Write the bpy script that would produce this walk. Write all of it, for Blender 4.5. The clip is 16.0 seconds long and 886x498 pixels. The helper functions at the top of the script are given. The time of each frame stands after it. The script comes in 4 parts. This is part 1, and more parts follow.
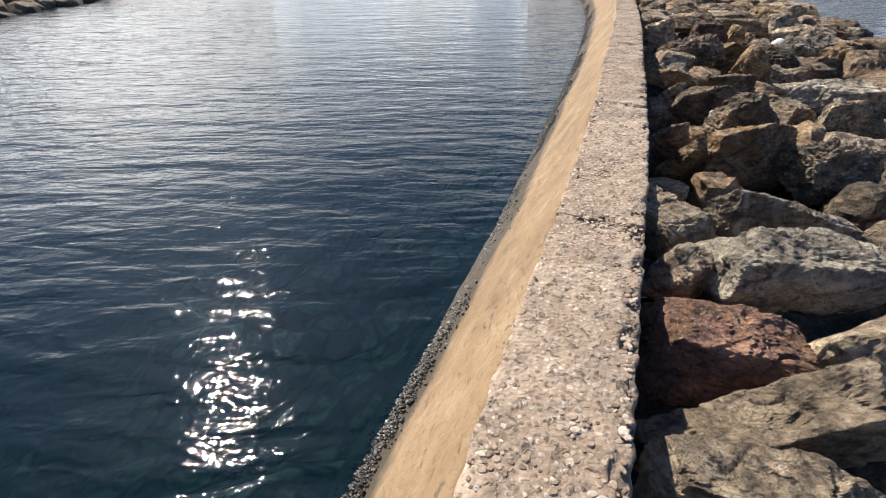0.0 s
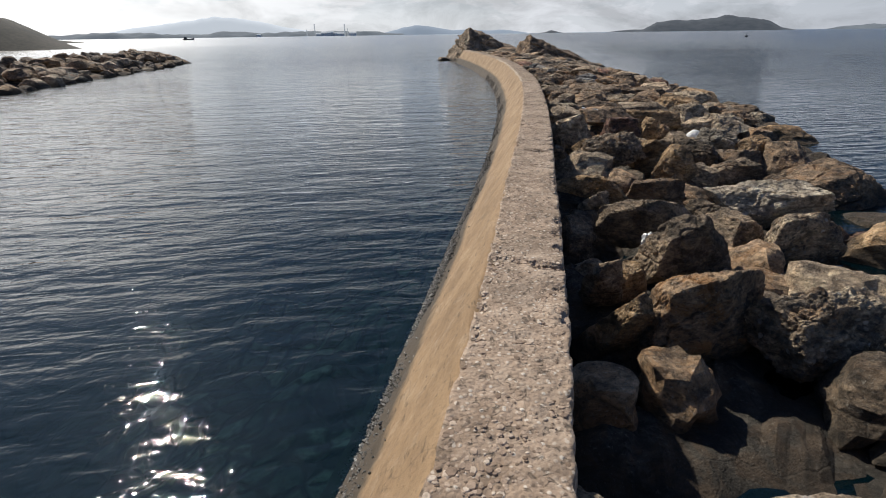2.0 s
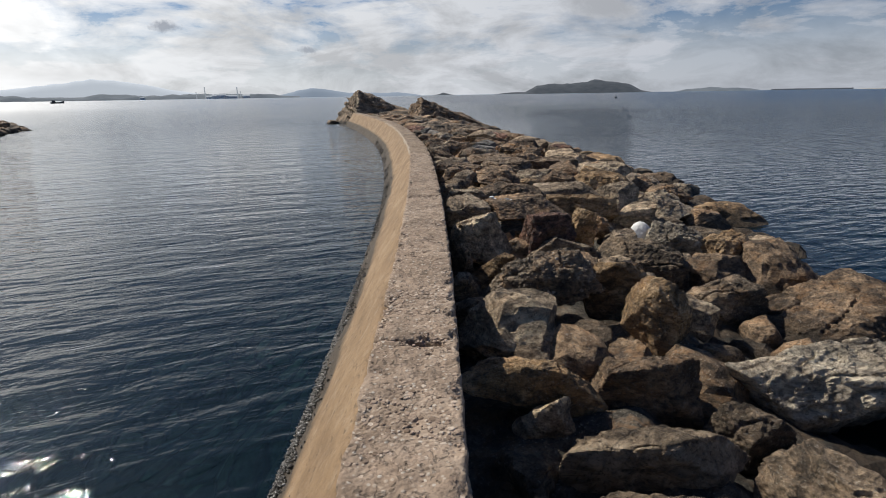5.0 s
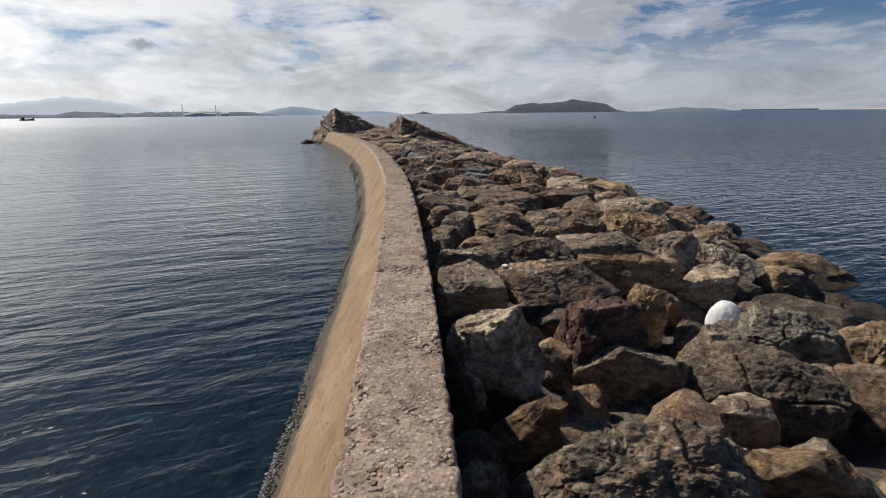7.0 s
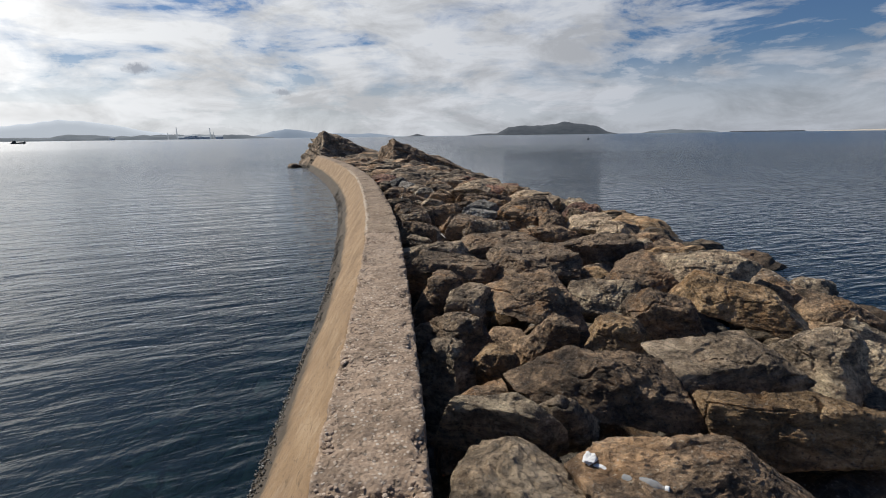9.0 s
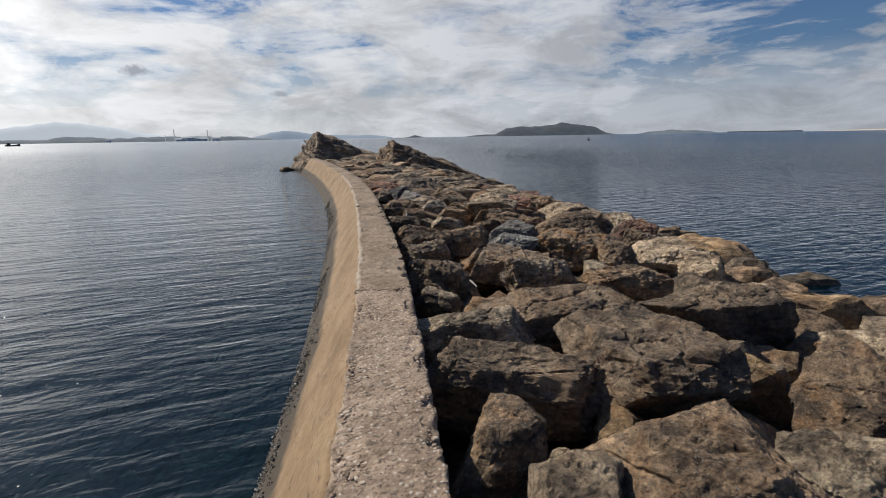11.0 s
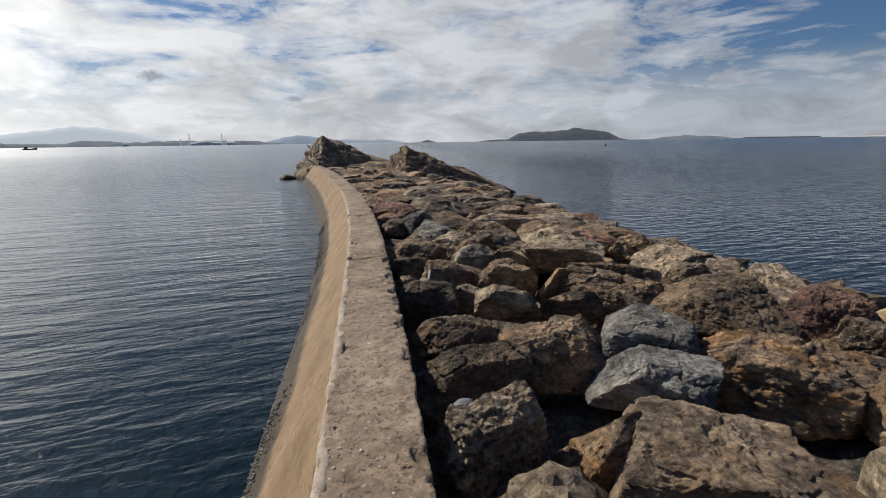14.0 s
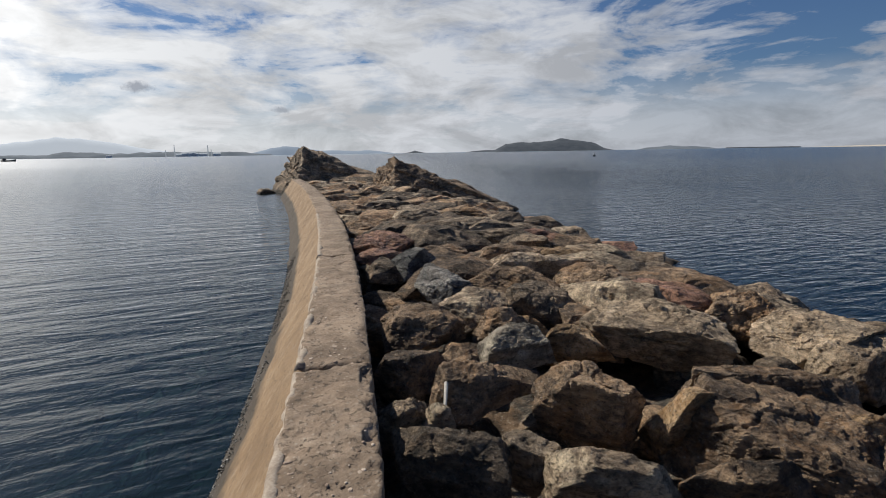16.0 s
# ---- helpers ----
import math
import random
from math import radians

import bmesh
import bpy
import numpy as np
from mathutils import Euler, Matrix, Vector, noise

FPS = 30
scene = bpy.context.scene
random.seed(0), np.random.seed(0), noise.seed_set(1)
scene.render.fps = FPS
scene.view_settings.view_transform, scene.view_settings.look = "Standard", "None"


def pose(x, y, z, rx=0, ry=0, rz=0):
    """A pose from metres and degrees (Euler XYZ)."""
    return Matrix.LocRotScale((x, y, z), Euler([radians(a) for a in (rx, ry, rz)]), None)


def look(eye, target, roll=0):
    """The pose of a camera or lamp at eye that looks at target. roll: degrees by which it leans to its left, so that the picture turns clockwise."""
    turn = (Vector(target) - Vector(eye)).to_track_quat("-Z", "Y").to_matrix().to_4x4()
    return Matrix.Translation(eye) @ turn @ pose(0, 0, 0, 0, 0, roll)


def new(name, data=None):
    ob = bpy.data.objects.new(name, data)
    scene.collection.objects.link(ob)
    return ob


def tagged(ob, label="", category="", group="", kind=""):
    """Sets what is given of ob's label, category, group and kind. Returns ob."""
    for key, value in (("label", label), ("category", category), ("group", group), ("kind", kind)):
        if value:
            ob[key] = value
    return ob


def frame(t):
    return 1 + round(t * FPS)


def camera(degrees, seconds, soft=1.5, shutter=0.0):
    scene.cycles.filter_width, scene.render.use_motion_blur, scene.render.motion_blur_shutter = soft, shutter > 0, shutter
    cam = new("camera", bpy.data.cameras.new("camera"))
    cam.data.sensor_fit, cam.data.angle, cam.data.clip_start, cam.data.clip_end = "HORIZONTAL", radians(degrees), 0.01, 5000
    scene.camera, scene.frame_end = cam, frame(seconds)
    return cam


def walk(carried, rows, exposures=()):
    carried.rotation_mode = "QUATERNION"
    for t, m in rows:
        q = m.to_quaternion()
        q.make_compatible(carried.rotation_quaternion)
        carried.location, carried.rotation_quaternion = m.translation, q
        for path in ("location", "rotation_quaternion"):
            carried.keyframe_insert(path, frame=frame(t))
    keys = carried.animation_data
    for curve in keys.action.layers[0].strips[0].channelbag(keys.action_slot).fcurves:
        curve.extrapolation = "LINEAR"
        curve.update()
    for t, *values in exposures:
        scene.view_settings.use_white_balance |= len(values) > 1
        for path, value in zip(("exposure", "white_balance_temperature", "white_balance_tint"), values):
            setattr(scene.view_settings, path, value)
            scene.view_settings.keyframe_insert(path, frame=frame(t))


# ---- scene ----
cam = camera(82.5, 16.0, soft=1.0)
METRES, EYE, TILT, LEAN, TURN = 22.5, 2.55, -31.5, 0.25, 0.0
ROWS = [
    (0.0, 0.0, 0.0, 0.0, 0.0, 0.0, -0.0),
    (0.5, 0.0073, 0.0185, 0.012, 0.09, 3.04, 0.21),
    (1.0, 0.0182, 0.0381, 0.0243, -1.19, 5.41, 1.19),
    (1.5, 0.0256, 0.0577, 0.0365, -3.32, 7.08, 2.56),
    (2.0, 0.0367, 0.0788, 0.0492, -6.36, 8.26, 4.45),
    (2.5, 0.0453, 0.1006, 0.0625, -8.81, 9.1, 6.04),
    (3.0, 0.0567, 0.1232, 0.0765, -10.59, 10.33, 7.09),
    (3.5, 0.0645, 0.1462, 0.0916, -12.02, 11.46, 8.0),
    (4.0, 0.0762, 0.1704, 0.1065, -13.49, 12.4, 8.79),
    (6.5, 0.124, 0.2979, 0.1835, -17.79, 14.12, 11.29),
    (7.0, 0.1343, 0.3234, 0.1993, -17.94, 14.86, 11.13),
    (7.5, 0.1425, 0.3486, 0.215, -18.18, 15.54, 11.37),
    (8.0, 0.1544, 0.3736, 0.2308, -18.38, 16.19, 11.49),
    (8.5, 0.1632, 0.3986, 0.2463, -18.46, 16.78, 11.59),
    (9.0, 0.1747, 0.4231, 0.2621, -18.52, 17.13, 11.6),
    (11.5, 0.2197, 0.5645, 0.3477, -18.65, 17.32, 11.9),
    (12.0, 0.2319, 0.5922, 0.3653, -18.42, 17.71, 11.63),
    (12.5, 0.2398, 0.6199, 0.3827, -18.07, 17.97, 11.42),
    (13.0, 0.249, 0.6474, 0.4001, -17.62, 18.1, 11.1),
    (13.5, 0.2546, 0.674, 0.4168, -17.29, 17.98, 10.95),
    (14.0, 0.2639, 0.6997, 0.4322, -17.54, 17.98, 11.06),
    (14.5, 0.2706, 0.7262, 0.4488, -17.93, 18.07, 11.27),
    (15.0, 0.2805, 0.7535, 0.4655, -18.16, 18.26, 11.41),
    (15.5, 0.2887, 0.7821, 0.4832, -18.22, 18.76, 11.49),
    (16.0, 0.2994, 0.8094, 0.5004, -18.72, 18.91, 11.84),
]
EXPOSURES = ((0.0, 0.4), (1.0, 0.12), (2.5, -0.35), (4.0, -0.4), (16.0, -0.45))
walk(cam, [(t, pose(0, 0, EYE, TILT, LEAN, TURN) @ pose(METRES * x, METRES * y, METRES * z, 90 + pitch, roll, yaw)) for t, x, y, z, yaw, pitch, roll in ROWS], EXPOSURES)

# ---- light ----
SUN_AZ, SUN_EL = radians(-31.5), radians(44)
SUN_DIR = Vector((math.sin(SUN_AZ) * math.cos(SUN_EL), math.cos(SUN_AZ) * math.cos(SUN_EL), math.sin(SUN_EL)))
sun_data = bpy.data.lights.new("sun", "SUN")
sun_data.energy, sun_data.angle, sun_data.color = 6.0, radians(0.6), (1.0, 0.94, 0.84)
sun = new("sun", sun_data)
sun.matrix_world = look(SUN_DIR * 100, (0, 0, 0))
scene.view_settings.exposure = 0.0


class Nodes:
    """Short hand for building a node tree."""

    def __init__(self, tree):
        self.tree = tree
        tree.nodes.clear()

    def add(self, kind, values=(), **props):
        node = self.tree.nodes.new("ShaderNode" + kind)
        for key, value in props.items():
            setattr(node, key, value)
        for socket, value in dict(values).items():
            if isinstance(value, bpy.types.NodeSocket):
                self.tree.links.new(value, node.inputs[socket])
            else:
                node.inputs[socket].default_value = value
        return node

    def math(self, op, a, b=0.0, c=0.0):
        return self.add("Math", {0: a, 1: b, 2: c}, operation=op).outputs[0]

    def vmath(self, op, a, b=(0, 0, 0)):
        n = self.add("VectorMath", {0: a, 1: b}, operation=op)
        return n.outputs["Value"] if op == "DOT_PRODUCT" else n.outputs[0]

    def mix(self, fac, a, b, blend="MIX"):
        return self.add("Mix", {0: fac, 6: a, 7: b}, data_type="RGBA", blend_type=blend).outputs[2]

    def ramp(self, fac, *stops):
        node = self.add("ValToRGB", {0: fac})
        e = node.color_ramp.elements
        while len(e) < len(stops):
            e.new(0.5)
        for el, (pos, col) in zip(e, stops):
            el.position = pos
            el.color = (col, col, col, 1) if isinstance(col, (int, float)) else (*col, 1)
        return node.outputs[0]

    def noise(self, vec, scale, detail=4.0, rough=0.55, dist=0.0):
        return self.add("TexNoise", {"Vector": vec, "Scale": scale, "Detail": detail, "Roughness": rough, "Distortion": dist}).outputs[0]

    def voronoi(self, vec, scale, feature="F1", out=0):
        return self.add("TexVoronoi", {"Vector": vec, "Scale": scale}, feature=feature).outputs[out]

    def scaled(self, vec, xyz, turn=0.0):
        return self.add("Mapping", {"Vector": vec, "Scale": xyz, "Rotation": (0, 0, turn)}).outputs[0]

    def bump(self, height, strength, distance, normal=None):
        values = {"Height": height, "Strength": strength, "Distance": distance}
        if normal is not None:
            values["Normal"] = normal
        return self.add("Bump", values).outputs[0]

    def principled(self, colour, rough, normal=None, **more):
        values = {"Base Color": colour, "Roughness": rough}
        if normal is not None:
            values["Normal"] = normal
        values.update({k.replace("_", " "): v for k, v in more.items()})
        return self.add("BsdfPrincipled", values).outputs[0]

    def out(self, shader):
        self.tree.links.new(shader, self.add("OutputMaterial").inputs[0])


def rgb(r, g, b):
    return (r, g, b, 1.0)


# the sky: clear air with broken cloud, whiter towards the sun and the horizon
world = bpy.data.worlds.new("world")
scene.world = world
world.use_nodes = True
w = Nodes(world.node_tree)
way = w.add("TexCoord").outputs["Generated"]
sky = w.add("TexSky", sky_type="NISHITA", sun_disc=False, sun_elevation=SUN_EL, sun_rotation=SUN_AZ).outputs[0]
xyz = w.add("SeparateXYZ", {0: way})
up = w.math("MAXIMUM", xyz.outputs[2], 0.0)
billow = w.noise(w.scaled(way, (1.0, 1.0, 3.2), 0.3), 4.6, 10.0, 0.60, 0.55)
wisps = w.noise(w.scaled(way, (1.0, 1.0, 4.5), 0.9), 13.0, 8.0, 0.62, 0.4)
heap = w.noise(w.scaled(way, (1.0, 1.0, 2.6), 1.7), 6.5, 9.0, 0.62, 0.4)
sunward = w.vmath("DOT_PRODUCT", way, tuple(Vector((math.sin(radians(-36)) * 0.96, math.cos(radians(-36)) * 0.96, 0.27)).normalized()))
sunward = w.math("MAXIMUM", sunward, 0.0)
glow = w.math("POWER", sunward, 1.5)
blaze = w.math("POWER", sunward, 22.0)
amount = w.math("ADD", w.math("MULTIPLY_ADD", wisps, 0.30, billow), w.math("MULTIPLY", glow, 0.10))
amount = w.math("SUBTRACT", amount, w.math("MULTIPLY", up, 0.20))
amount = w.math("SUBTRACT", amount, w.math("MULTIPLY", w.math("MAXIMUM", w.math("SUBTRACT", xyz.outputs[0], 0.55), 0.0), 0.35))
cover = w.ramp(amount, (0.52, 0.0), (0.60, 0.62), (0.72, 1.0))
low = w.ramp(up, (0.0, 1.0), (0.06, 0.85), (0.14, 0.0))
cover = w.math("MAXIMUM", cover, w.math("MULTIPLY", low, 0.9))
ahead = w.ramp(w.math("MULTIPLY_ADD", xyz.outputs[1], 0.5, 0.5), (0.30, 0.10), (0.62, 1.0))
overhead = w.ramp(up, (0.24, 1.0), (0.46, 0.12))
cover = w.math("MULTIPLY", w.math("MULTIPLY", cover, ahead), overhead)
shade = w.ramp(heap, (0.38, 0.70), (0.58, 1.0))
white = w.mix(glow, rgb(6.6, 7.0, 7.8), rgb(11.6, 11.8, 12.0))
white = w.mix(1.0, white, shade, "MULTIPLY")
white = w.mix(blaze, white, rgb(23.0, 22.9, 22.7))
blue = w.mix(1.0, sky, rgb(0.42, 0.58, 0.82), "MULTIPLY")
both = w.mix(cover, blue, white)
frill = w.math("MULTIPLY", w.math("SUBTRACT", w.noise(way, 60.0, 6.0, 0.65), 0.5), 0.05)
for puff, size, tone in (((-0.141, 0.983, 0.119), 0.030, rgb(10, 10.2, 10.6)), ((-0.139, 0.983, 0.112), 0.026, rgb(3.4, 3.8, 4.6)), ((0.080, 0.993, 0.085), 0.022, rgb(9, 9.3, 9.8)), ((0.084, 0.993, 0.081), 0.018, rgb(4.2, 4.6, 5.3))):
    off = w.vmath("MULTIPLY", w.vmath("SUBTRACT", way, puff), (1.0, 1.0, 2.6))
    far_off = w.math("ADD", w.add("VectorMath", {0: off}, operation="LENGTH").outputs["Value"], frill)
    spot = w.add("MapRange", {0: far_off, 1: size, 2: size * 0.45, 3: 0.0, 4: 0.75}).outputs[0]
    both = w.mix(spot, both, tone)
w.tree.links.new(w.add("Background", {"Color": both, "Strength": 0.10}).outputs[0], w.add("OutputWorld").inputs[0])


# ---- materials ----
def material(name):
    m = bpy.data.materials.new(name)
    m.use_nodes = True
    return m, Nodes(m.node_tree)


def rock_material(name, dark, mid, light, rust=0.25, veins=0.0, rough=0.88, lichens=0.45, clasts=0.0):
    """Fractured stone: two tones, rusty patches, pale veins, dark lichen and a fractured grain."""
    m, n = material(name)
    at = n.add("TexCoord").outputs["Object"]
    info = n.add("ObjectInfo").outputs["Random"]
    at = n.vmath("ADD", at, n.add("CombineXYZ", {0: n.math("MULTIPLY", info, 37.0), 1: n.math("MULTIPLY", info, 11.0), 2: 0.0}).outputs[0])
    broad = n.noise(at, 1.6, 5.0, 0.6, 0.4)
    grain = n.noise(n.scaled(at, (1.0, 1.0, 2.2)), 9.0, 8.0, 0.68, 0.2)
    fine = n.noise(at, 48.0, 5.0, 0.65)
    grit = n.noise(at, 26.0, 6.0, 0.75, 0.3)
    tone = n.math("MULTIPLY_ADD", grain, 0.42, n.math("MULTIPLY_ADD", broad, 0.40, n.math("MULTIPLY", grit, 0.18)))
    col = n.ramp(tone, (0.43, dark), (0.505, mid), (0.585, light))
    pit = n.ramp(n.voronoi(at, 19.0), (0.10, 1.0), (0.22, 0.0))
    col = n.mix(n.math("MULTIPLY", pit, 0.15 + lichens), col, rgb(0.030, 0.024, 0.018))
    patch = n.ramp(n.math("ADD", n.noise(at, 2.3, 6.0, 0.62, 0.8), n.math("MULTIPLY", info, 0.08)), (0.56, 0.0), (0.64, 1.0))
    col = n.mix(n.math("MULTIPLY", patch, rust), col, rgb(0.33, 0.17, 0.065))
    lichen = n.ramp(n.noise(at, 5.0, 6.0, 0.7, 0.5), (0.58, 0.0), (0.66, 1.0))
    col = n.mix(n.math("MULTIPLY", lichen, lichens), col, rgb(0.04, 0.037, 0.032))
    speck = n.ramp(fine, (0.58, 0.0), (0.66, 1.0))
    col = n.mix(n.math("MULTIPLY", speck, 0.6), col, rgb(0.46, 0.41, 0.33))
    pore = n.ramp(n.noise(at, 34.0, 4.0, 0.7, 0.5), (0.36, 0.45), (0.44, 1.0))
    col = n.mix(1.0, col, pore, "MULTIPLY")
    if veins:
        line = n.ramp(n.add("TexWave", {"Vector": at, "Scale": 0.9, "Distortion": 6.0, "Detail": 4.0, "Detail Scale": 1.6}).outputs[1], (0.90, 0.0), (0.97, 1.0))
        col = n.mix(n.math("MULTIPLY", line, veins), col, rgb(0.62, 0.60, 0.55))
    if clasts:
        bits = n.vmath("ADD", at, n.scaled(n.add("TexNoise", {"Vector": at, "Scale": 9.0}).outputs[1], (0.05, 0.05, 0.05)))
        stone = n.ramp(n.voronoi(bits, 17.0), (0.30, 1.0), (0.40, 0.0))
        shade = n.add("SeparateColor", {0: n.voronoi(bits, 17.0, "F1", 1)}).outputs[0]
        col = n.mix(n.math("MULTIPLY", stone, clasts), col, n.ramp(shade, (0.0, (0.04, 0.035, 0.03)), (0.5, (0.16, 0.13, 0.10)), (0.8, (0.30, 0.24, 0.18)), (1.0, (0.58, 0.54, 0.48))))
    cracks = n.voronoi(n.vmath("ADD", at, n.scaled(n.add("TexNoise", {"Vector": at, "Scale": 3.0}).outputs[1], (0.3, 0.3, 0.3))), 2.6, "DISTANCE_TO_EDGE")
    crack = n.ramp(cracks, (0.0, 0.0), (0.035, 1.0))
    col = n.mix(n.math("MULTIPLY", n.math("SUBTRACT", 1.0, crack), 0.35), col, rgb(0.05, 0.045, 0.04))
    stain = n.ramp(n.noise(n.scaled(at, (1.0, 1.4, 2.4), 0.5), 2.6, 7.0, 0.7, 0.9), (0.38, 0.45), (0.50, 1.0), (0.64, 1.30))
    col = n.mix(1.0, col, stain, "MULTIPLY")
    value = n.math("MULTIPLY_ADD", info, 0.6, 0.74)
    col = n.add("HueSaturation", {"Color": col, "Value": value, "Saturation": 1.0}).outputs[0]
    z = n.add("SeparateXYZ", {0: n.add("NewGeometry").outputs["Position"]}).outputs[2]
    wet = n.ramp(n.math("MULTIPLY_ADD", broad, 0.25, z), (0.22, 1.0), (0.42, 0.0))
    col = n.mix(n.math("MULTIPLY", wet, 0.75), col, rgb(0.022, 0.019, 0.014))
    nor = n.bump(grain, 0.95, 0.07)
    nor = n.bump(fine, 0.95, 0.018, nor)
    nor = n.bump(grit, 0.9, 0.03, nor)
    nor = n.bump(crack, 0.35, 0.02, nor)
    if clasts:
        nor = n.bump(stone, 0.6, 0.025, nor)
    n.out(n.principled(col, rough, nor))
    return m


ROCK = {
    "brown": rock_material("brown_stone", (0.090, 0.060, 0.037), (0.262, 0.177, 0.107), (0.512, 0.349, 0.209), 0.38),
    "grey": rock_material("grey_stone", (0.127, 0.095, 0.064), (0.354, 0.267, 0.179), (0.670, 0.539, 0.362), 0.15),
    "dark": rock_material("dark_stone", (0.071, 0.053, 0.033), (0.206, 0.150, 0.098), (0.453, 0.332, 0.213), 0.15),
    "ochre": rock_material("ochre_stone", (0.124, 0.078, 0.037), (0.342, 0.217, 0.106), (0.569, 0.399, 0.232), 0.38),
    "tan": rock_material("tan_stone", (0.185, 0.133, 0.085), (0.466, 0.349, 0.228), (0.720, 0.560, 0.386), 0.12, lichens=0.15),
    "rust": rock_material("rust_purple_stone", (0.095, 0.052, 0.040), (0.262, 0.139, 0.097), (0.493, 0.266, 0.165), 0.38),
    "pale": rock_material("pale_stone", (0.214, 0.174, 0.128), (0.476, 0.397, 0.293), (0.720, 0.628, 0.471), 0.05, lichens=0.08),
    "pebble": rock_material("conglomerate_stone", (0.116, 0.090, 0.063), (0.319, 0.239, 0.161), (0.670, 0.539, 0.366), 0.30, clasts=0.8),
    "rusty": rock_material("rust_patched_stone", (0.073, 0.053, 0.036), (0.241, 0.161, 0.096), (0.511, 0.343, 0.199), 0.85),
    "slate": rock_material("blue_grey_slate", (0.080, 0.078, 0.072), (0.212, 0.202, 0.180), (0.413, 0.386, 0.339), 0.08, lichens=0.2),
    "slab": rock_material("flat_brown_slab", (0.124, 0.087, 0.057), (0.262, 0.188, 0.122), (0.437, 0.319, 0.206), 0.25, lichens=0.15),
    "veined": rock_material("veined_stone", (0.086, 0.069, 0.053), (0.240, 0.192, 0.136), (0.493, 0.399, 0.292), 0.10, 0.5),
}


def concrete_material(name, pebbly, wash=(0.99, 0.985, 0.95)):
    m, n = material(name)
    at = n.add("NewGeometry").outputs["Position"]
    broad = n.noise(at, 0.8, 5.0, 0.6, 0.3)
    mid = n.noise(at, 7.0, 6.0, 0.65)
    fine = n.noise(at, 60.0, 5.0, 0.7)
    cell = n.voronoi(at, 42.0)
    tint = n.voronoi(at, 42.0, "F1", 1)
    base = n.ramp(n.math("MULTIPLY_ADD", mid, 0.5, n.math("MULTIPLY", broad, 0.5)), (0.36, (0.215, 0.150, 0.104)), (0.50, (0.335, 0.246, 0.180)), (0.66, (0.460, 0.360, 0.280)))
    stones = n.ramp(cell, (0.30, 1.0), (0.48, 0.0))
    grey = n.add("SeparateColor", {0: tint}).outputs[0]
    stone_col = n.ramp(grey, (0.0, (0.130, 0.090, 0.064)), (0.4, (0.320, 0.236, 0.176)), (0.75, (0.470, 0.372, 0.290)), (1.0, (0.640, 0.590, 0.530)))
    col = n.mix(n.math("MULTIPLY", stones, pebbly), base, stone_col)
    pits = n.ramp(n.noise(at, 24.0, 4.0, 0.6, 0.6), (0.36, 1.0), (0.44, 0.0))
    col = n.mix(n.math("MULTIPLY", pits, 0.7), col, rgb(0.10, 0.076, 0.056))
    col = n.mix(n.math("MULTIPLY", n.ramp(fine, (0.55, 0.0), (0.75, 1.0)), 0.3), col, rgb(0.56, 0.51, 0.45))
    mottle = n.ramp(n.noise(at, 3.2, 7.0, 0.7, 0.6), (0.40, 0.74), (0.54, 1.0), (0.66, 1.12))
    col = n.mix(1.0, n.mix(1.0, col, rgb(*wash), "MULTIPLY"), mottle, "MULTIPLY")
    nor = n.bump(cell, 0.55 * pebbly, -0.014)
    nor = n.bump(n.math("SUBTRACT", fine, pits), 0.6, 0.010, nor)
    n.out(n.principled(col, 0.92, nor))
    return m


CONCRETE = concrete_material("exposed_aggregate_concrete", 0.75)
CONCRETE_WORN = concrete_material("worn_smooth_concrete", 0.30, (0.84, 0.83, 0.77))


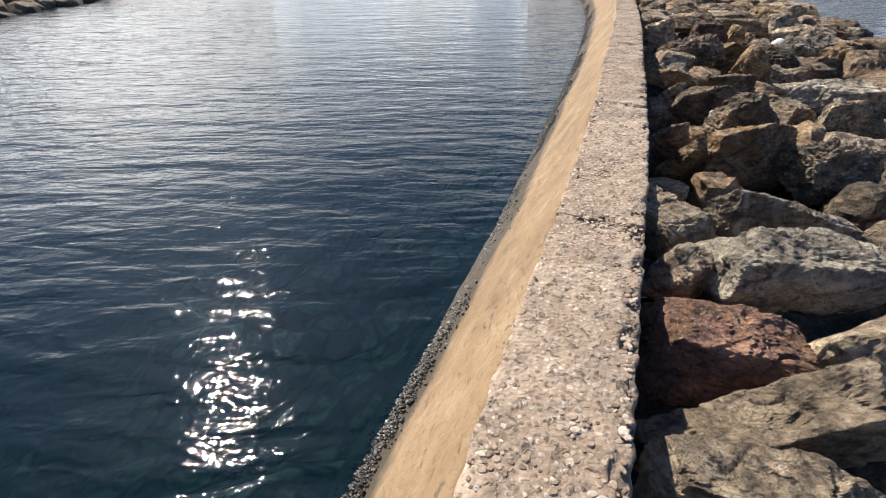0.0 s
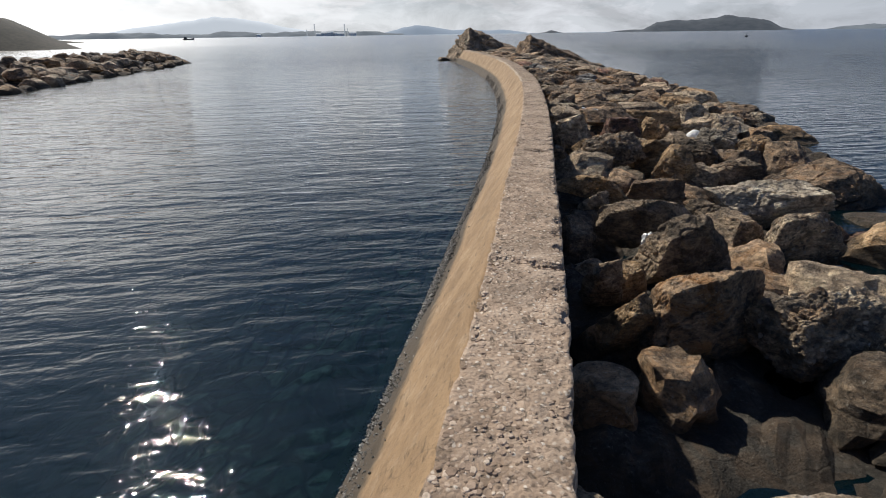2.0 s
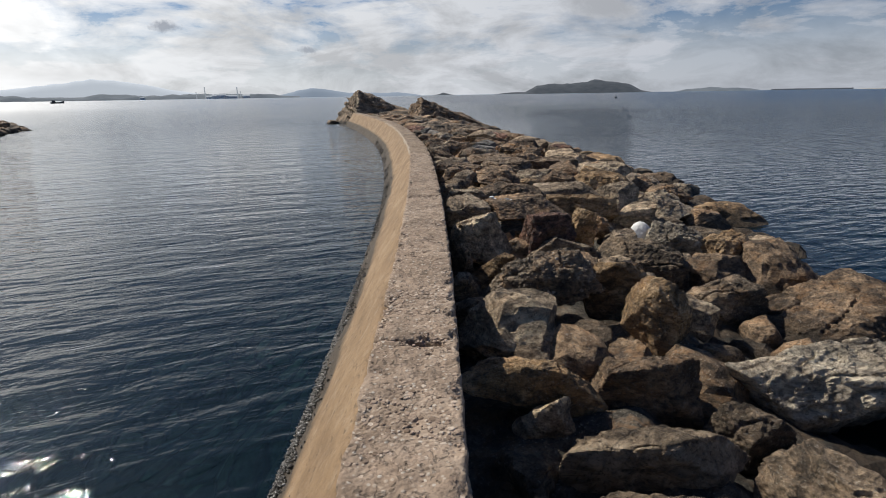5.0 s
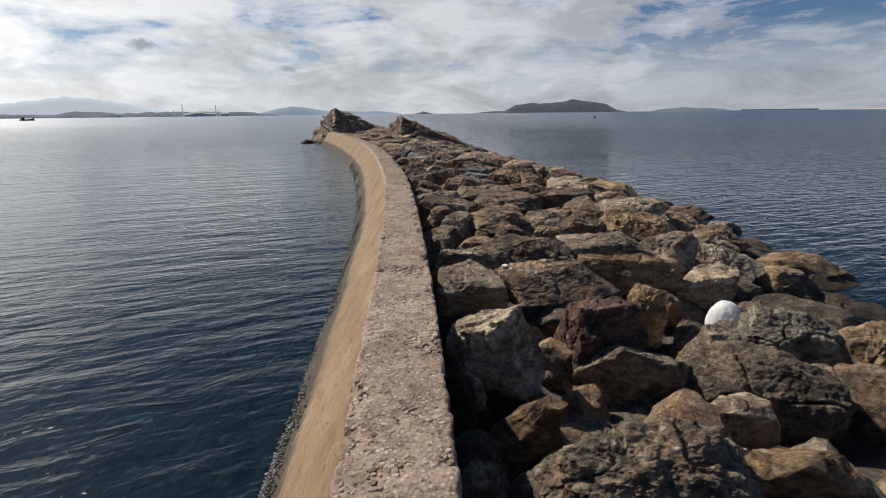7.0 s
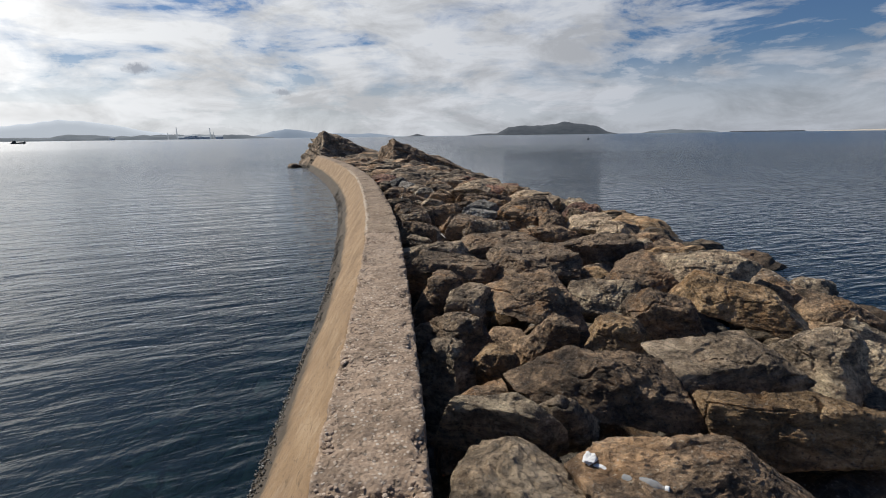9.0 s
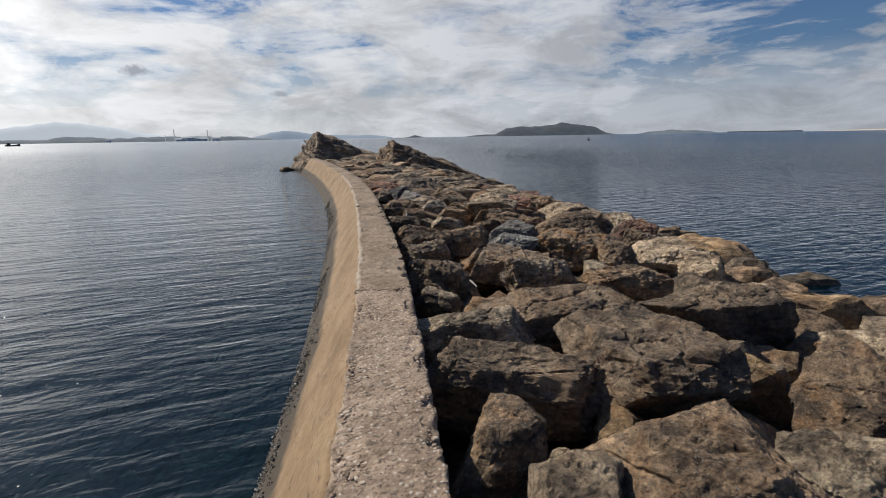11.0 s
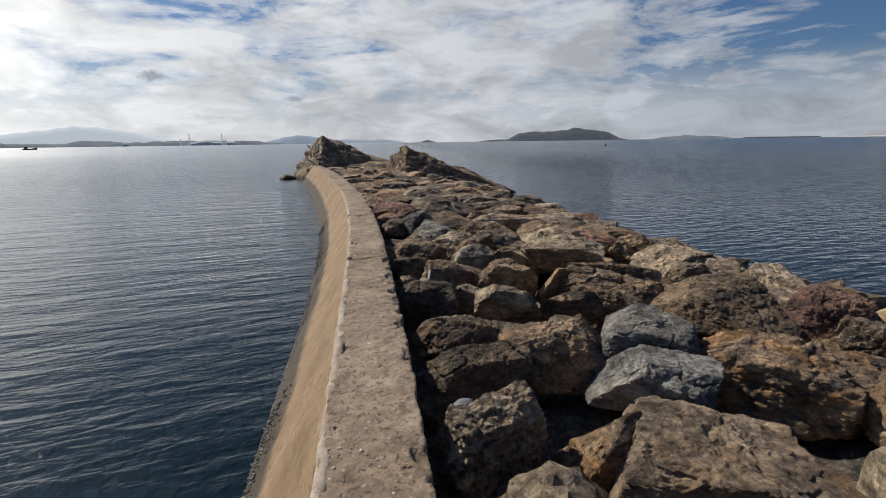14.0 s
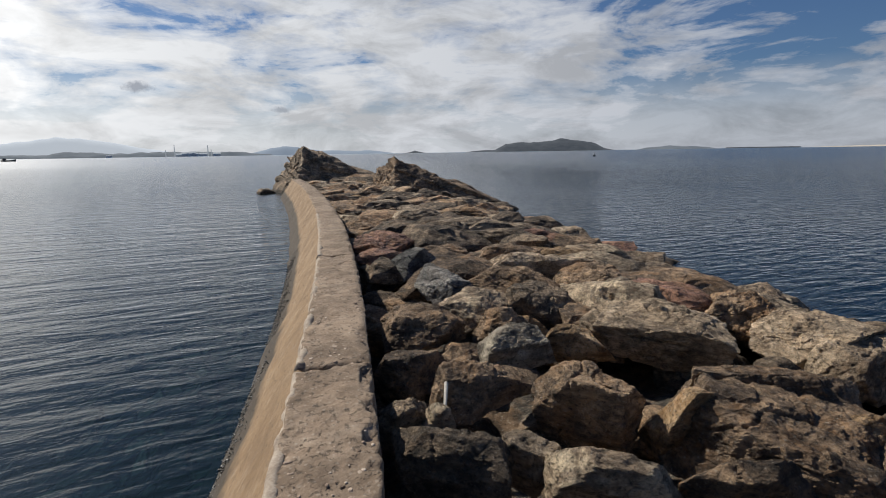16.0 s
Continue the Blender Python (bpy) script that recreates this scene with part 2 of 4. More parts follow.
def render_material():
    """The smooth sandy coat on the sloping face, stained and algae-dark near the water."""
    m, n = material("sand_cement_render")
    at = n.add("NewGeometry").outputs["Position"]
    z = n.add("SeparateXYZ", {0: at}).outputs[2]
    broad = n.noise(at, 1.1, 5.0, 0.6, 0.5)
    streak = n.noise(n.scaled(at, (1.4, 0.8, 1.6), -0.3), 2.0, 8.0, 0.68, 0.3)
    fine = n.noise(at, 70.0, 5.0, 0.7)
    col = n.ramp(n.math("MULTIPLY_ADD", streak, 0.6, n.math("MULTIPLY", broad, 0.4)), (0.36, (0.180, 0.110, 0.054)), (0.52, (0.272, 0.176, 0.092)), (0.68, (0.360, 0.250, 0.145)))
    coarse = n.noise(at, 24.0, 7.0, 0.75)
    grit = n.ramp(coarse, (0.38, 1.0), (0.50, 0.0))
    col = n.mix(n.math("MULTIPLY", grit, 0.42), col, rgb(0.125, 0.080, 0.046))
    pale = n.ramp(n.noise(n.scaled(at, (1, 1, 1), 0.4), 6.0, 7.0, 0.7), (0.54, 0.0), (0.66, 1.0))
    col = n.mix(n.math("MULTIPLY", pale, 0.3), col, rgb(0.42, 0.33, 0.23))
    split = n.voronoi(n.vmath("ADD", n.scaled(at, (1.6, 0.55, 1.6)), n.scaled(n.add("TexNoise", {"Vector": at, "Scale": 2.0}).outputs[1], (0.5, 0.5, 0.5))), 0.9, "DISTANCE_TO_EDGE")
    col = n.mix(n.ramp(split, (0.0, 0.35), (0.006, 0.0)), col, rgb(0.07, 0.045, 0.025))
    dent = n.ramp(n.noise(n.scaled(at, (3.0, 0.9, 3.0), -0.28), 9.0, 5.0, 0.6, 0.4), (0.34, 1.0), (0.40, 0.0))
    col = n.mix(n.math("MULTIPLY", dent, 0.6), col, rgb(0.085, 0.055, 0.030))
    tide = n.math("MULTIPLY_ADD", n.noise(at, 5.0, 6.0, 0.7), 0.22, z)
    wet = n.ramp(tide, (0.47, 1.0), (0.58, 0.0))
    col = n.mix(n.math("MULTIPLY", wet, 0.88), col, rgb(0.032, 0.026, 0.018))
    silt = n.ramp(tide, (0.0, 1.0), (0.07, 0.0))
    col = n.mix(n.math("MULTIPLY", silt, 0.9), col, rgb(0.085, 0.080, 0.045))
    cell = n.voronoi(at, 42.0)
    grey = n.add("SeparateColor", {0: n.voronoi(at, 42.0, "F1", 1)}).outputs[0]
    stone = n.ramp(grey, (0.0, (0.15, 0.112, 0.085)), (0.5, (0.36, 0.285, 0.22)), (1.0, (0.58, 0.51, 0.44)))
    worn = n.ramp(n.math("MULTIPLY_ADD", n.noise(at, 3.5, 6.0, 0.65, 0.3), 0.75, z), (1.17, 0.0), (1.36, 1.0))
    col = n.mix(n.math("MULTIPLY", worn, 0.8), col, n.mix(n.ramp(cell, (0.3, 1.0), (0.48, 0.0)), rgb(0.33, 0.26, 0.195), stone))
    nor = n.bump(n.math("MULTIPLY", cell, worn), 0.4, -0.012)
    nor = n.bump(dent, 0.5, -0.012, nor)
    nor = n.bump(coarse, 0.55, 0.014, nor)
    nor = n.bump(fine, 0.5, 0.006, nor)
    nor = n.bump(streak, 0.25, 0.012, nor)
    n.out(n.principled(col, 0.88, nor))
    return m


RENDER = render_material()


def simple_material(name, a, b, scale, rough=0.8, bump=0.3, depth=0.01, **more):
    m, n = material(name)
    at = n.add("TexCoord").outputs["Object"]
    broad = n.noise(at, scale, 6.0, 0.62, 0.3)
    fine = n.noise(at, scale * 9, 4.0, 0.6)
    col = n.ramp(n.math("MULTIPLY_ADD", fine, 0.4, n.math("MULTIPLY", broad, 0.6)), (0.38, a), (0.62, b))
    n.out(n.principled(col, rough, n.bump(fine, bump, depth), **more))
    return m


def island_material(name, stops, rough=0.85):
    """Small stones, each its own shade."""
    m, n = material(name)
    rnd = n.add("NewGeometry").outputs["Random Per Island"]
    at = n.add("NewGeometry").outputs["Position"]
    fine = n.noise(at, 60.0, 4.0, 0.6)
    col = n.ramp(rnd, *stops)
    col = n.mix(0.35, col, n.ramp(fine, (0.35, 0.1), (0.65, 0.9)), "OVERLAY")
    n.out(n.principled(col, rough, n.bump(fine, 0.4, 0.004)))
    return m


PEBBLE = island_material("aggregate_pebbles", ((0.0, (0.15, 0.100, 0.066)), (0.3, (0.27, 0.195, 0.140)), (0.75, (0.38, 0.285, 0.210)), (1.0, (0.52, 0.43, 0.34))))
BARNACLE = island_material("wet_barnacles", ((0.0, (0.012, 0.010, 0.007)), (0.6, (0.032, 0.025, 0.018)), (0.95, (0.06, 0.05, 0.036)), (1.0, (0.36, 0.34, 0.31))), 0.45)
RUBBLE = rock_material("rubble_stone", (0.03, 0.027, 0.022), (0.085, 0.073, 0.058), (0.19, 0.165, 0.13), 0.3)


def water_material():
    """Clear sea water: mirror-like wind ripples, with normals far out tilted to mirror higher sky, over a tinted,
    partly see-through body.
    """
    m, n = material("sea_water")
    at = n.add("NewGeometry").outputs["Position"]
    swell = n.noise(n.scaled(at, (0.38, 1.4, 1.0), 0.12), 1.0, 3.0, 0.5, 0.3)
    chop = n.noise(n.scaled(at, (1.6, 4.3, 1.0), 0.10), 1.0, 3.5, 0.5, 0.4)
    ripple = n.noise(n.scaled(at, (14.0, 16.0, 1.0), 0.05), 1.0, 2.5, 0.5, 0.3)
    gust = n.ramp(n.noise(n.scaled(at, (0.03, 0.08, 1.0), 0.1), 1.0, 3.0, 0.5), (0.35, 0.55), (0.65, 1.0))
    pos = n.add("SeparateXYZ", {0: at})
    side = n.math("SUBTRACT", pos.outputs[0], n.math("MULTIPLY_ADD", pos.outputs[1], 0.27, 5.0))
    gust = n.math("MULTIPLY", gust, n.add("MapRange", {0: side, 1: 0.0, 2: 12.0, 3: 1.0, 4: 1.25}).outputs[0])
    chop = n.math("MULTIPLY", chop, n.add("MapRange", {0: side, 1: 0.0, 2: 12.0, 3: 1.0, 4: 2.6}).outputs[0])
    away = n.add("VectorMath", {0: n.vmath("SUBTRACT", at, (6.0, 15.0, 0.0))}, operation="LENGTH").outputs["Value"]
    calm = n.add("MapRange", {0: away, 1: 22.0, 2: 160.0, 3: 1.0, 4: 0.42}).outputs[0]
    gust = n.math("MULTIPLY", gust, calm)
    nor = n.bump(swell, n.math("MULTIPLY", calm, 0.7), 0.085)
    nor = n.bump(chop, gust, 0.047, nor)
    nor = n.bump(ripple, n.math("MULTIPLY", gust, 0.6), 0.0085, nor)
    far_tilt = n.add("MapRange", {0: away, 1: 12.0, 2: 45.0, 3: 0.0, 4: -0.075}).outputs[0]
    nor = n.vmath("NORMALIZE", n.vmath("ADD", nor, n.add("CombineXYZ", {0: n.math("MULTIPLY", far_tilt, 0.3), 1: far_tilt, 2: 0.0}).outputs[0]))
    deep = n.mix(n.noise(at, 0.05, 2.0), rgb(0.003, 0.020, 0.034), rgb(0.004, 0.032, 0.042))
    body = n.add("BsdfDiffuse", {"Color": deep, "Normal": nor}).outputs[0]
    clear = n.add("BsdfTransparent", {"Color": rgb(0.20, 0.32, 0.38)}).outputs[0]
    body = n.add("MixShader", {0: 0.80, 1: body, 2: clear}).outputs[0]
    unresolved = n.add("MapRange", {0: away, 1: 10.0, 2: 200.0, 3: 0.022, 4: 0.20}).outputs[0]
    gloss = n.add("BsdfGlossy", {"Color": rgb(1, 1, 1), "Roughness": unresolved, "Normal": nor}).outputs[0]
    fres = n.add("Fresnel", {"IOR": 1.333, "Normal": nor}).outputs[0]
    fres = n.math("MULTIPLY", fres, n.add("MapRange", {0: side, 1: 2.0, 2: 18.0, 3: 1.0, 4: 0.82}).outputs[0])
    n.out(n.add("MixShader", {0: fres, 1: body, 2: gloss}).outputs[0])
    return m


WATER = water_material()


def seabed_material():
    """Algae-covered cobbles in the shallows; deeper down, light lost in the water is painted into the colour."""
    m, n = material("seabed_stones")
    at = n.add("NewGeometry").outputs["Position"]
    warp = n.vmath("ADD", at, n.scaled(n.add("TexNoise", {"Vector": at, "Scale": 2.0, "Detail": 3.0}).outputs[1], (0.35, 0.35, 0.35)))
    shade = n.add("SeparateColor", {0: n.voronoi(warp, 3.4, "F1", 1)}).outputs[0]
    col = n.ramp(shade, (0.0, (0.012, 0.020, 0.016)), (0.5, (0.06, 0.080, 0.050)), (0.85, (0.15, 0.170, 0.105)), (1.0, (0.26, 0.27, 0.18)))
    joint = n.ramp(n.voronoi(warp, 3.4, "DISTANCE_TO_EDGE"), (0.03, 0.10), (0.16, 1.0))
    col = n.mix(1.0, col, joint, "MULTIPLY")
    col = n.mix(1.0, col, n.ramp(n.noise(at, 14.0, 5.0, 0.65), (0.36, 0.45), (0.60, 1.2)), "MULTIPLY")
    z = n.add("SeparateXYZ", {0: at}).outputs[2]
    # colour darkens with depth, standing for light the water absorbs
    depth_dim = n.ramp(n.math("MULTIPLY_ADD", n.noise(at, 0.9, 4.0, 0.6), 0.8, n.math("MULTIPLY_ADD", z, 0.5, 0.9)), (0.35, 1.0), (0.85, 0.0))
    col = n.mix(depth_dim, col, rgb(0.006, 0.013, 0.013))
    n.out(n.principled(col, 0.9, n.bump(joint, 0.6, 0.05)))
    return m


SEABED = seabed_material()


# ---- shaping helpers ----
def hash3(i, j, k, seed):
    h = (i * 374761393 + j * 668265263 + k * 2147483647 + seed * 1274126177) & 0xFFFFFFFF
    h = ((h ^ (h >> 13)) * 1274126177) & 0xFFFFFFFF
    return ((h ^ (h >> 16)) & 0xFFFF) / 65535.0


def vnoise(p, seed=0):
    """Smooth noise, -1 to 1, at an (n, 3) array of points."""
    i = np.floor(p).astype(np.int64)
    f = p - i
    f = f * f * (3 - 2 * f)
    total = 0.0
    for a in (0, 1):
        for b in (0, 1):
            for c in (0, 1):
                wgt = (f[:, 0] if a else 1 - f[:, 0]) * (f[:, 1] if b else 1 - f[:, 1]) * (f[:, 2] if c else 1 - f[:, 2])
                total = total + wgt * hash3(i[:, 0] + a, i[:, 1] + b, i[:, 2] + c, seed)
    return total * 2 - 1


def fbm(p, octaves=4, seed=0, gain=0.5):
    total, amp = 0.0, 1.0
    for o in range(octaves):
        total = total + amp * vnoise(p * 2 ** o + 17.3 * o, seed + o)
        amp *= gain
    return total


def mesh_object(name, verts, faces, mat, smooth=False, parent=None, crease=0.0):
    me = bpy.data.meshes.new(name)
    if isinstance(faces, np.ndarray):
        me.vertices.add(len(verts))
        me.vertices.foreach_set("co", np.asarray(verts, dtype=np.float32).ravel())
        n, k = faces.shape
        me.loops.add(n * k)
        me.loops.foreach_set("vertex_index", faces.astype(np.int32).ravel())
        me.polygons.add(n)
        me.polygons.foreach_set("loop_start", np.arange(0, n * k, k, dtype=np.int32))
        me.update(calc_edges=True)
    else:
        me.from_pydata([tuple(v) for v in verts], [], faces)
    me.materials.append(mat)
    if smooth:
        me.polygons.foreach_set("use_smooth", np.ones(len(me.polygons), dtype=bool))
    if crease:
        me.set_sharp_from_angle(angle=radians(crease))
    me.update()
    ob = new(name, me)
    ob.parent = parent
    return ob


BALLS = {}


def ball(level):
    if level not in BALLS:
        bm = bmesh.new()
        bmesh.ops.create_icosphere(bm, subdivisions=level, radius=1)
        d = np.array([v.co[:] for v in bm.verts])
        BALLS[level] = (d / np.linalg.norm(d, axis=1)[:, None], np.array([[v.index for v in f.verts] for f in bm.faces]))
        bm.free()
    return BALLS[level]


def boulder_shape(size, seed, level, blocky=0.5, layered=0.5, sharp=60, chipped=1.0, taper=1.0):
    """Vertices of an angular broken stone: a block cut by a few slanting planes, with ledges, cracks and chipped faces."""
    rng = np.random.default_rng(seed)
    d, faces = ball(level)
    normals = [np.array(v, float) for v in ((1, 0, 0), (-1, 0, 0), (0, 1, 0), (0, -1, 0), (0, 0, 1), (0, 0, -1))]
    normals = [v + rng.normal(0, 0.17, 3) for v in normals]
    for v in normals[:4]:
        v[2] += rng.uniform(0.0, 0.75) * taper
    offs = [rng.uniform(0.92, 1.0) for _ in normals]
    for _ in range(4):
        v = rng.normal(0, 1, 3)
        v[2] = abs(v[2]) * 0.8 + 0.2
        normals.append(v)
        offs.append(rng.uniform(0.84, 1.08) if taper > 0.5 else rng.uniform(1.0, 1.2))
    for _ in range(int(3 + 7 * (1 - blocky))):
        normals.append(rng.normal(0, 1, 3))
        offs.append(rng.uniform(0.98, 1.25))
    nn = np.array([v / np.linalg.norm(v) for v in normals])
    q = np.maximum(d @ nn.T, 1e-4) / np.array(offs)
    r = (q ** sharp).sum(axis=1) ** (-1.0 / sharp)
    p = d * r[:, None] * np.array(size) / 2
    small = min(size)
    bed = np.array([rng.normal(0, 0.3), rng.normal(0, 0.3), 1.0])
    bed /= np.linalg.norm(bed)
    thick = 0.16 * small + 0.03
    layer = (p @ bed) / thick + 0.35 * vnoise(p * 2.5, seed)
    cell = np.floor(layer).astype(np.int64)
    zero = np.zeros(len(p), np.int64)
    part_x = np.floor(p[:, 0] / (0.55 * small + 0.1) + 0.3 * vnoise(p * 3, seed + 2)).astype(np.int64)
    step = hash3(cell, part_x, zero, seed) - 0.6
    push = layered * 0.11 * small * step * (1 - 0.8 * np.abs(d @ bed))
    flake = fbm(p * 1.7 / small, 2, seed + 31)
    push = push + chipped * 0.050 * small * np.floor(2.4 * flake) / 2.4
    push = push + chipped * (0.018 * small * fbm(p * 3.4 / small, 3, seed + 5) + 0.017 * fbm(p * 13.0, 4, seed + 9, 0.66) * min(1.0, small * 2))
    ridge = 1 - np.abs(vnoise(p * (2.4, 2.4, 4.0) / (small + 0.2), seed + 21))
    push = push - 0.07 * small * np.maximum(ridge - 0.94, 0) / 0.06
    return p + d * push[:, None], faces


COUNT = [0]
FORM = {"slab": (0.9, 70, 0.9, 0.4), "tan": (0.8, 70, 0.9, 0.25), "pale": (0.5, 60, 1.0, 0.35), "rust": (0.8, 70, 1.0, 0.35), "slate": (0.9, 70, 0.9, 0.6), "pebble": (0.2, 36, 1.5, 1.0)}


def boulder(x, y, top, sx, sy, sz, turn=0.0, tone="brown", tip=0.0, lean=0.0, level=4, blocky=0.6, layered=0.6, name="boulder", label="", seed=None, group="breakwater boulders", heap=None):
    """One boulder with the given top height, plan size, turn about the vertical and tilt."""
    COUNT[0] += 1
    p, faces = boulder_shape((sx, sy, sz), COUNT[0] * 7 + 3 if seed is None else seed, level, blocky, *FORM.get(tone, (layered, 60, 1.0, 1.0)))
    m = np.array(Euler((radians(tip), radians(lean), radians(turn))).to_matrix())
    p = p @ m.T
    p[:, 2] -= np.quantile(p[:, 2], 0.995)
    p[:, :2] -= (p[:, :2].max(axis=0) + p[:, :2].min(axis=0)) / 2
    if heap is not None:
        heap.append((p + (x, y, top), faces))
        return None
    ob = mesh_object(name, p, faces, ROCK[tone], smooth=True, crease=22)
    ob.location = (x, y, top)
    words = {"brown": "brown weathered angular boulder lying in the breakwater rubble", "grey": "grey rough angular boulder lying in the breakwater rubble",
             "dark": "dark grey jagged boulder wedged in the breakwater rubble", "ochre": "ochre and rust stained angular boulder in the rubble",
             "rust": "purplish rust stained angular boulder in the rubble", "tan": "tan brown flat-topped boulder in the breakwater rubble", "pale": "pale grey flat-faced boulder in the breakwater rubble",
             "veined": "dark boulder with white quartz veins in the rubble",
             "pebble": "grey-brown pebbly conglomerate boulder in the breakwater rubble", "rusty": "brown boulder with orange rust patches in the rubble",
             "slate": "blue-grey flat slaty boulder lying in the rubble", "slab": "large flat brown stone slab lying in the rubble"}
    return tagged(ob, label or words[tone], "boulder", group)


def pile(name, heap, mat, label, category):
    """Many stones too far off to tell apart, as one mesh."""
    base, vs, fs = 0, [], []
    for p, f in heap:
        vs.append(p)
        fs.append(f + base)
        base += len(p)
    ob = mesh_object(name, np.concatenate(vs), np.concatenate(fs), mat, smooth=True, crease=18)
    return tagged(ob, label, category, kind="stuff")


# ---- plan ----
def spline(y, ys, xs):
    """A smooth curve through the few plan points of a line."""
    i = max(0, min(len(ys) - 2, sum(1 for v in ys if v <= y) - 1))
    h = ys[i + 1] - ys[i]
    t = (y - ys[i]) / h
    def slope(k):
        a, b = max(k - 1, 0), min(k + 1, len(ys) - 1)
        return (xs[b] - xs[a]) / (ys[b] - ys[a])
    return ((1 + 2 * t) * (1 - t) ** 2 * xs[i] + t * (1 - t) ** 2 * h * slope(i) + t * t * (3 - 2 * t) * xs[i + 1] + t * t * (t - 1) * h * slope(i + 1))


CREST = 1.13
WIDE = 0.51
EDGE_Y = (-6.0, 0.9, 4.0, 7.4, 10.6, 14.7, 19.5, 24.0, 28.0, 32.8, 39.0, 46.0, 54.0)
EDGE_X = (-1.75, 0.56, 1.68, 2.79, 3.83, 5.06, 6.36, 7.35, 8.12, 8.85, 9.50, 10.02, 10.35)
SHORE_Y = (-6.0, 5.0, 8.3, 11.8, 15.5, 19.5, 24.0, 30.0, 36.0, 43.0, 55.0)
SHORE_X = (4.6, 7.4, 8.4, 10.0, 12.0, 13.4, 14.6, 15.2, 16.4, 18.0, 19.5)


def edge_x(y):
    return spline(y, EDGE_Y, EDGE_X)


def shore_x(y):
    return spline(y, SHORE_Y, SHORE_X)


def across(y):
    """Unit vector in plan, square to the wall, towards the rubble."""
    s = (edge_x(y + 0.1) - edge_x(y - 0.1)) / 0.2
    k = math.hypot(1, s)
    return 1 / k, -s / k


def mound(x, y):
    """General height of the rubble's tops: level by the wall, falling to the open sea."""
    a, b = edge_x(y), shore_x(y)
    u = min(1.2, max(0.0, (x - a) / (b - a)))
    base = 0.82 + 0.22 * min(1.0, max(0.0, (y - 6) / 5))
    return base - 0.10 * math.exp(-u * 8) - 1.9 * max(0.0, u - 0.45) ** 1.3


# ---- sea, seabed and ground ----
def sea():
    n = 48
    rad = [3.0 * 1.17 ** i for i in range(n)]
    verts, faces = [(4, 10, 0)], []
    for r in rad:
        for k in range(64):
            a = 2 * math.pi * k / 64
            verts.append((4 + r * math.cos(a), 10 + r * math.sin(a), 0))
    for k in range(64):
        faces.append((0, 1 + k, 1 + (k + 1) % 64))
    for i in range(n - 1):
        for k in range(64):
            a, b = 1 + i * 64 + k, 1 + i * 64 + (k + 1) % 64
            faces.append((a, a + 64, b + 64, b))
    ob = mesh_object("water", verts, faces, WATER, smooth=True)
    return tagged(ob, "rippled blue-green sea water around the breakwater", "water", kind="structure")


sea()


def seabed():
    xs = np.concatenate([np.linspace(-60, -12, 25), np.linspace(-11.5, 16, 140), np.linspace(17, 80, 30)])
    ys = np.concatenate([np.linspace(-40, -8, 14), np.linspace(-7, 40, 236), np.linspace(41, 140, 40)])
    gx, gy = np.meshgrid(xs, ys)
    wx = np.array([edge_x(min(54, max(-6, y))) - 1.4 for y in ys])[:, None]
    off = np.maximum(0, wx - gx)
    depth = -0.50 - 0.34 * off ** 0.9
    depth = np.maximum(depth, -6.0)
    p = np.stack([gx.ravel(), gy.ravel(), np.zeros(gx.size)], axis=1)
    bumps = 0.18 * fbm(p * 1.6, 4, 5) + 0.25 * np.maximum(0, vnoise(p * 1.1, 8))
    p[:, 2] = np.minimum(depth.ravel() + bumps, -0.25)
    nx, ny = len(xs), len(ys)
    faces = [(j * nx + i, j * nx + i + 1, (j + 1) * nx + i + 1, (j + 1) * nx + i) for j in range(ny - 1) for i in range(nx - 1)]
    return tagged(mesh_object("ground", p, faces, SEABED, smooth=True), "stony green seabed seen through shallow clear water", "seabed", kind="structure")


seabed()


def deep_bed():
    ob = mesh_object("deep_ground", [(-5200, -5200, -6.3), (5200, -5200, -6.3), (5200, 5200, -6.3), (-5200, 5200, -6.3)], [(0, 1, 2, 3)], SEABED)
    return tagged(ob, "dark seabed under the deep open water", "seabed", kind="structure")


deep_bed()


# ---- the concrete wall ----
JOINTS = (-6.0, 2.55, 5.02, 8.50, 12.95, 18.66, 24.8, 28.77, 34.5, 41.0, 53.5)
wall = tagged(new("wall_breakwater"), "curved low concrete breakwater wall with a battered seaward face", "sea wall", kind="structure")
BATTER = 0.77


def strip(name, y0, y1, profile, step, mat, seed, rough, label="", gap=0.0):
    """A length of the wall: a cross-section of (offset, height) pairs swept along the curve, with worn faces."""
    ny = max(2, int((y1 - y0 - 2 * gap) / step))
    ys = np.linspace(y0 + gap, y1 - gap, ny)
    prof = np.array(profile)
    np_ = len(prof)
    verts = np.zeros((ny, np_, 3))
    for j, y in enumerate(ys):
        ax, ay = across(y)
        ex = edge_x(y)
        verts[j, :, 0] = ex + ax * prof[:, 0]
        verts[j, :, 1] = y + ay * prof[:, 0]
        verts[j, :, 2] = prof[:, 1]
    p = verts.reshape(-1, 3)
    p = rough(p, np.tile(prof, (ny, 1)), np.repeat(ys, np_), seed)
    faces = [(j * np_ + i, (j + 1) * np_ + i, (j + 1) * np_ + i + 1, j * np_ + i + 1) for j in range(ny - 1) for i in range(np_ - 1)]
    faces.append(tuple(range(np_)))
    faces.append(tuple((ny - 1) * np_ + i for i in reversed(range(np_))))
    ob = mesh_object(name, p, faces, mat, smooth=True, parent=wall)
    if label:
        tagged(ob, label)
    return ob


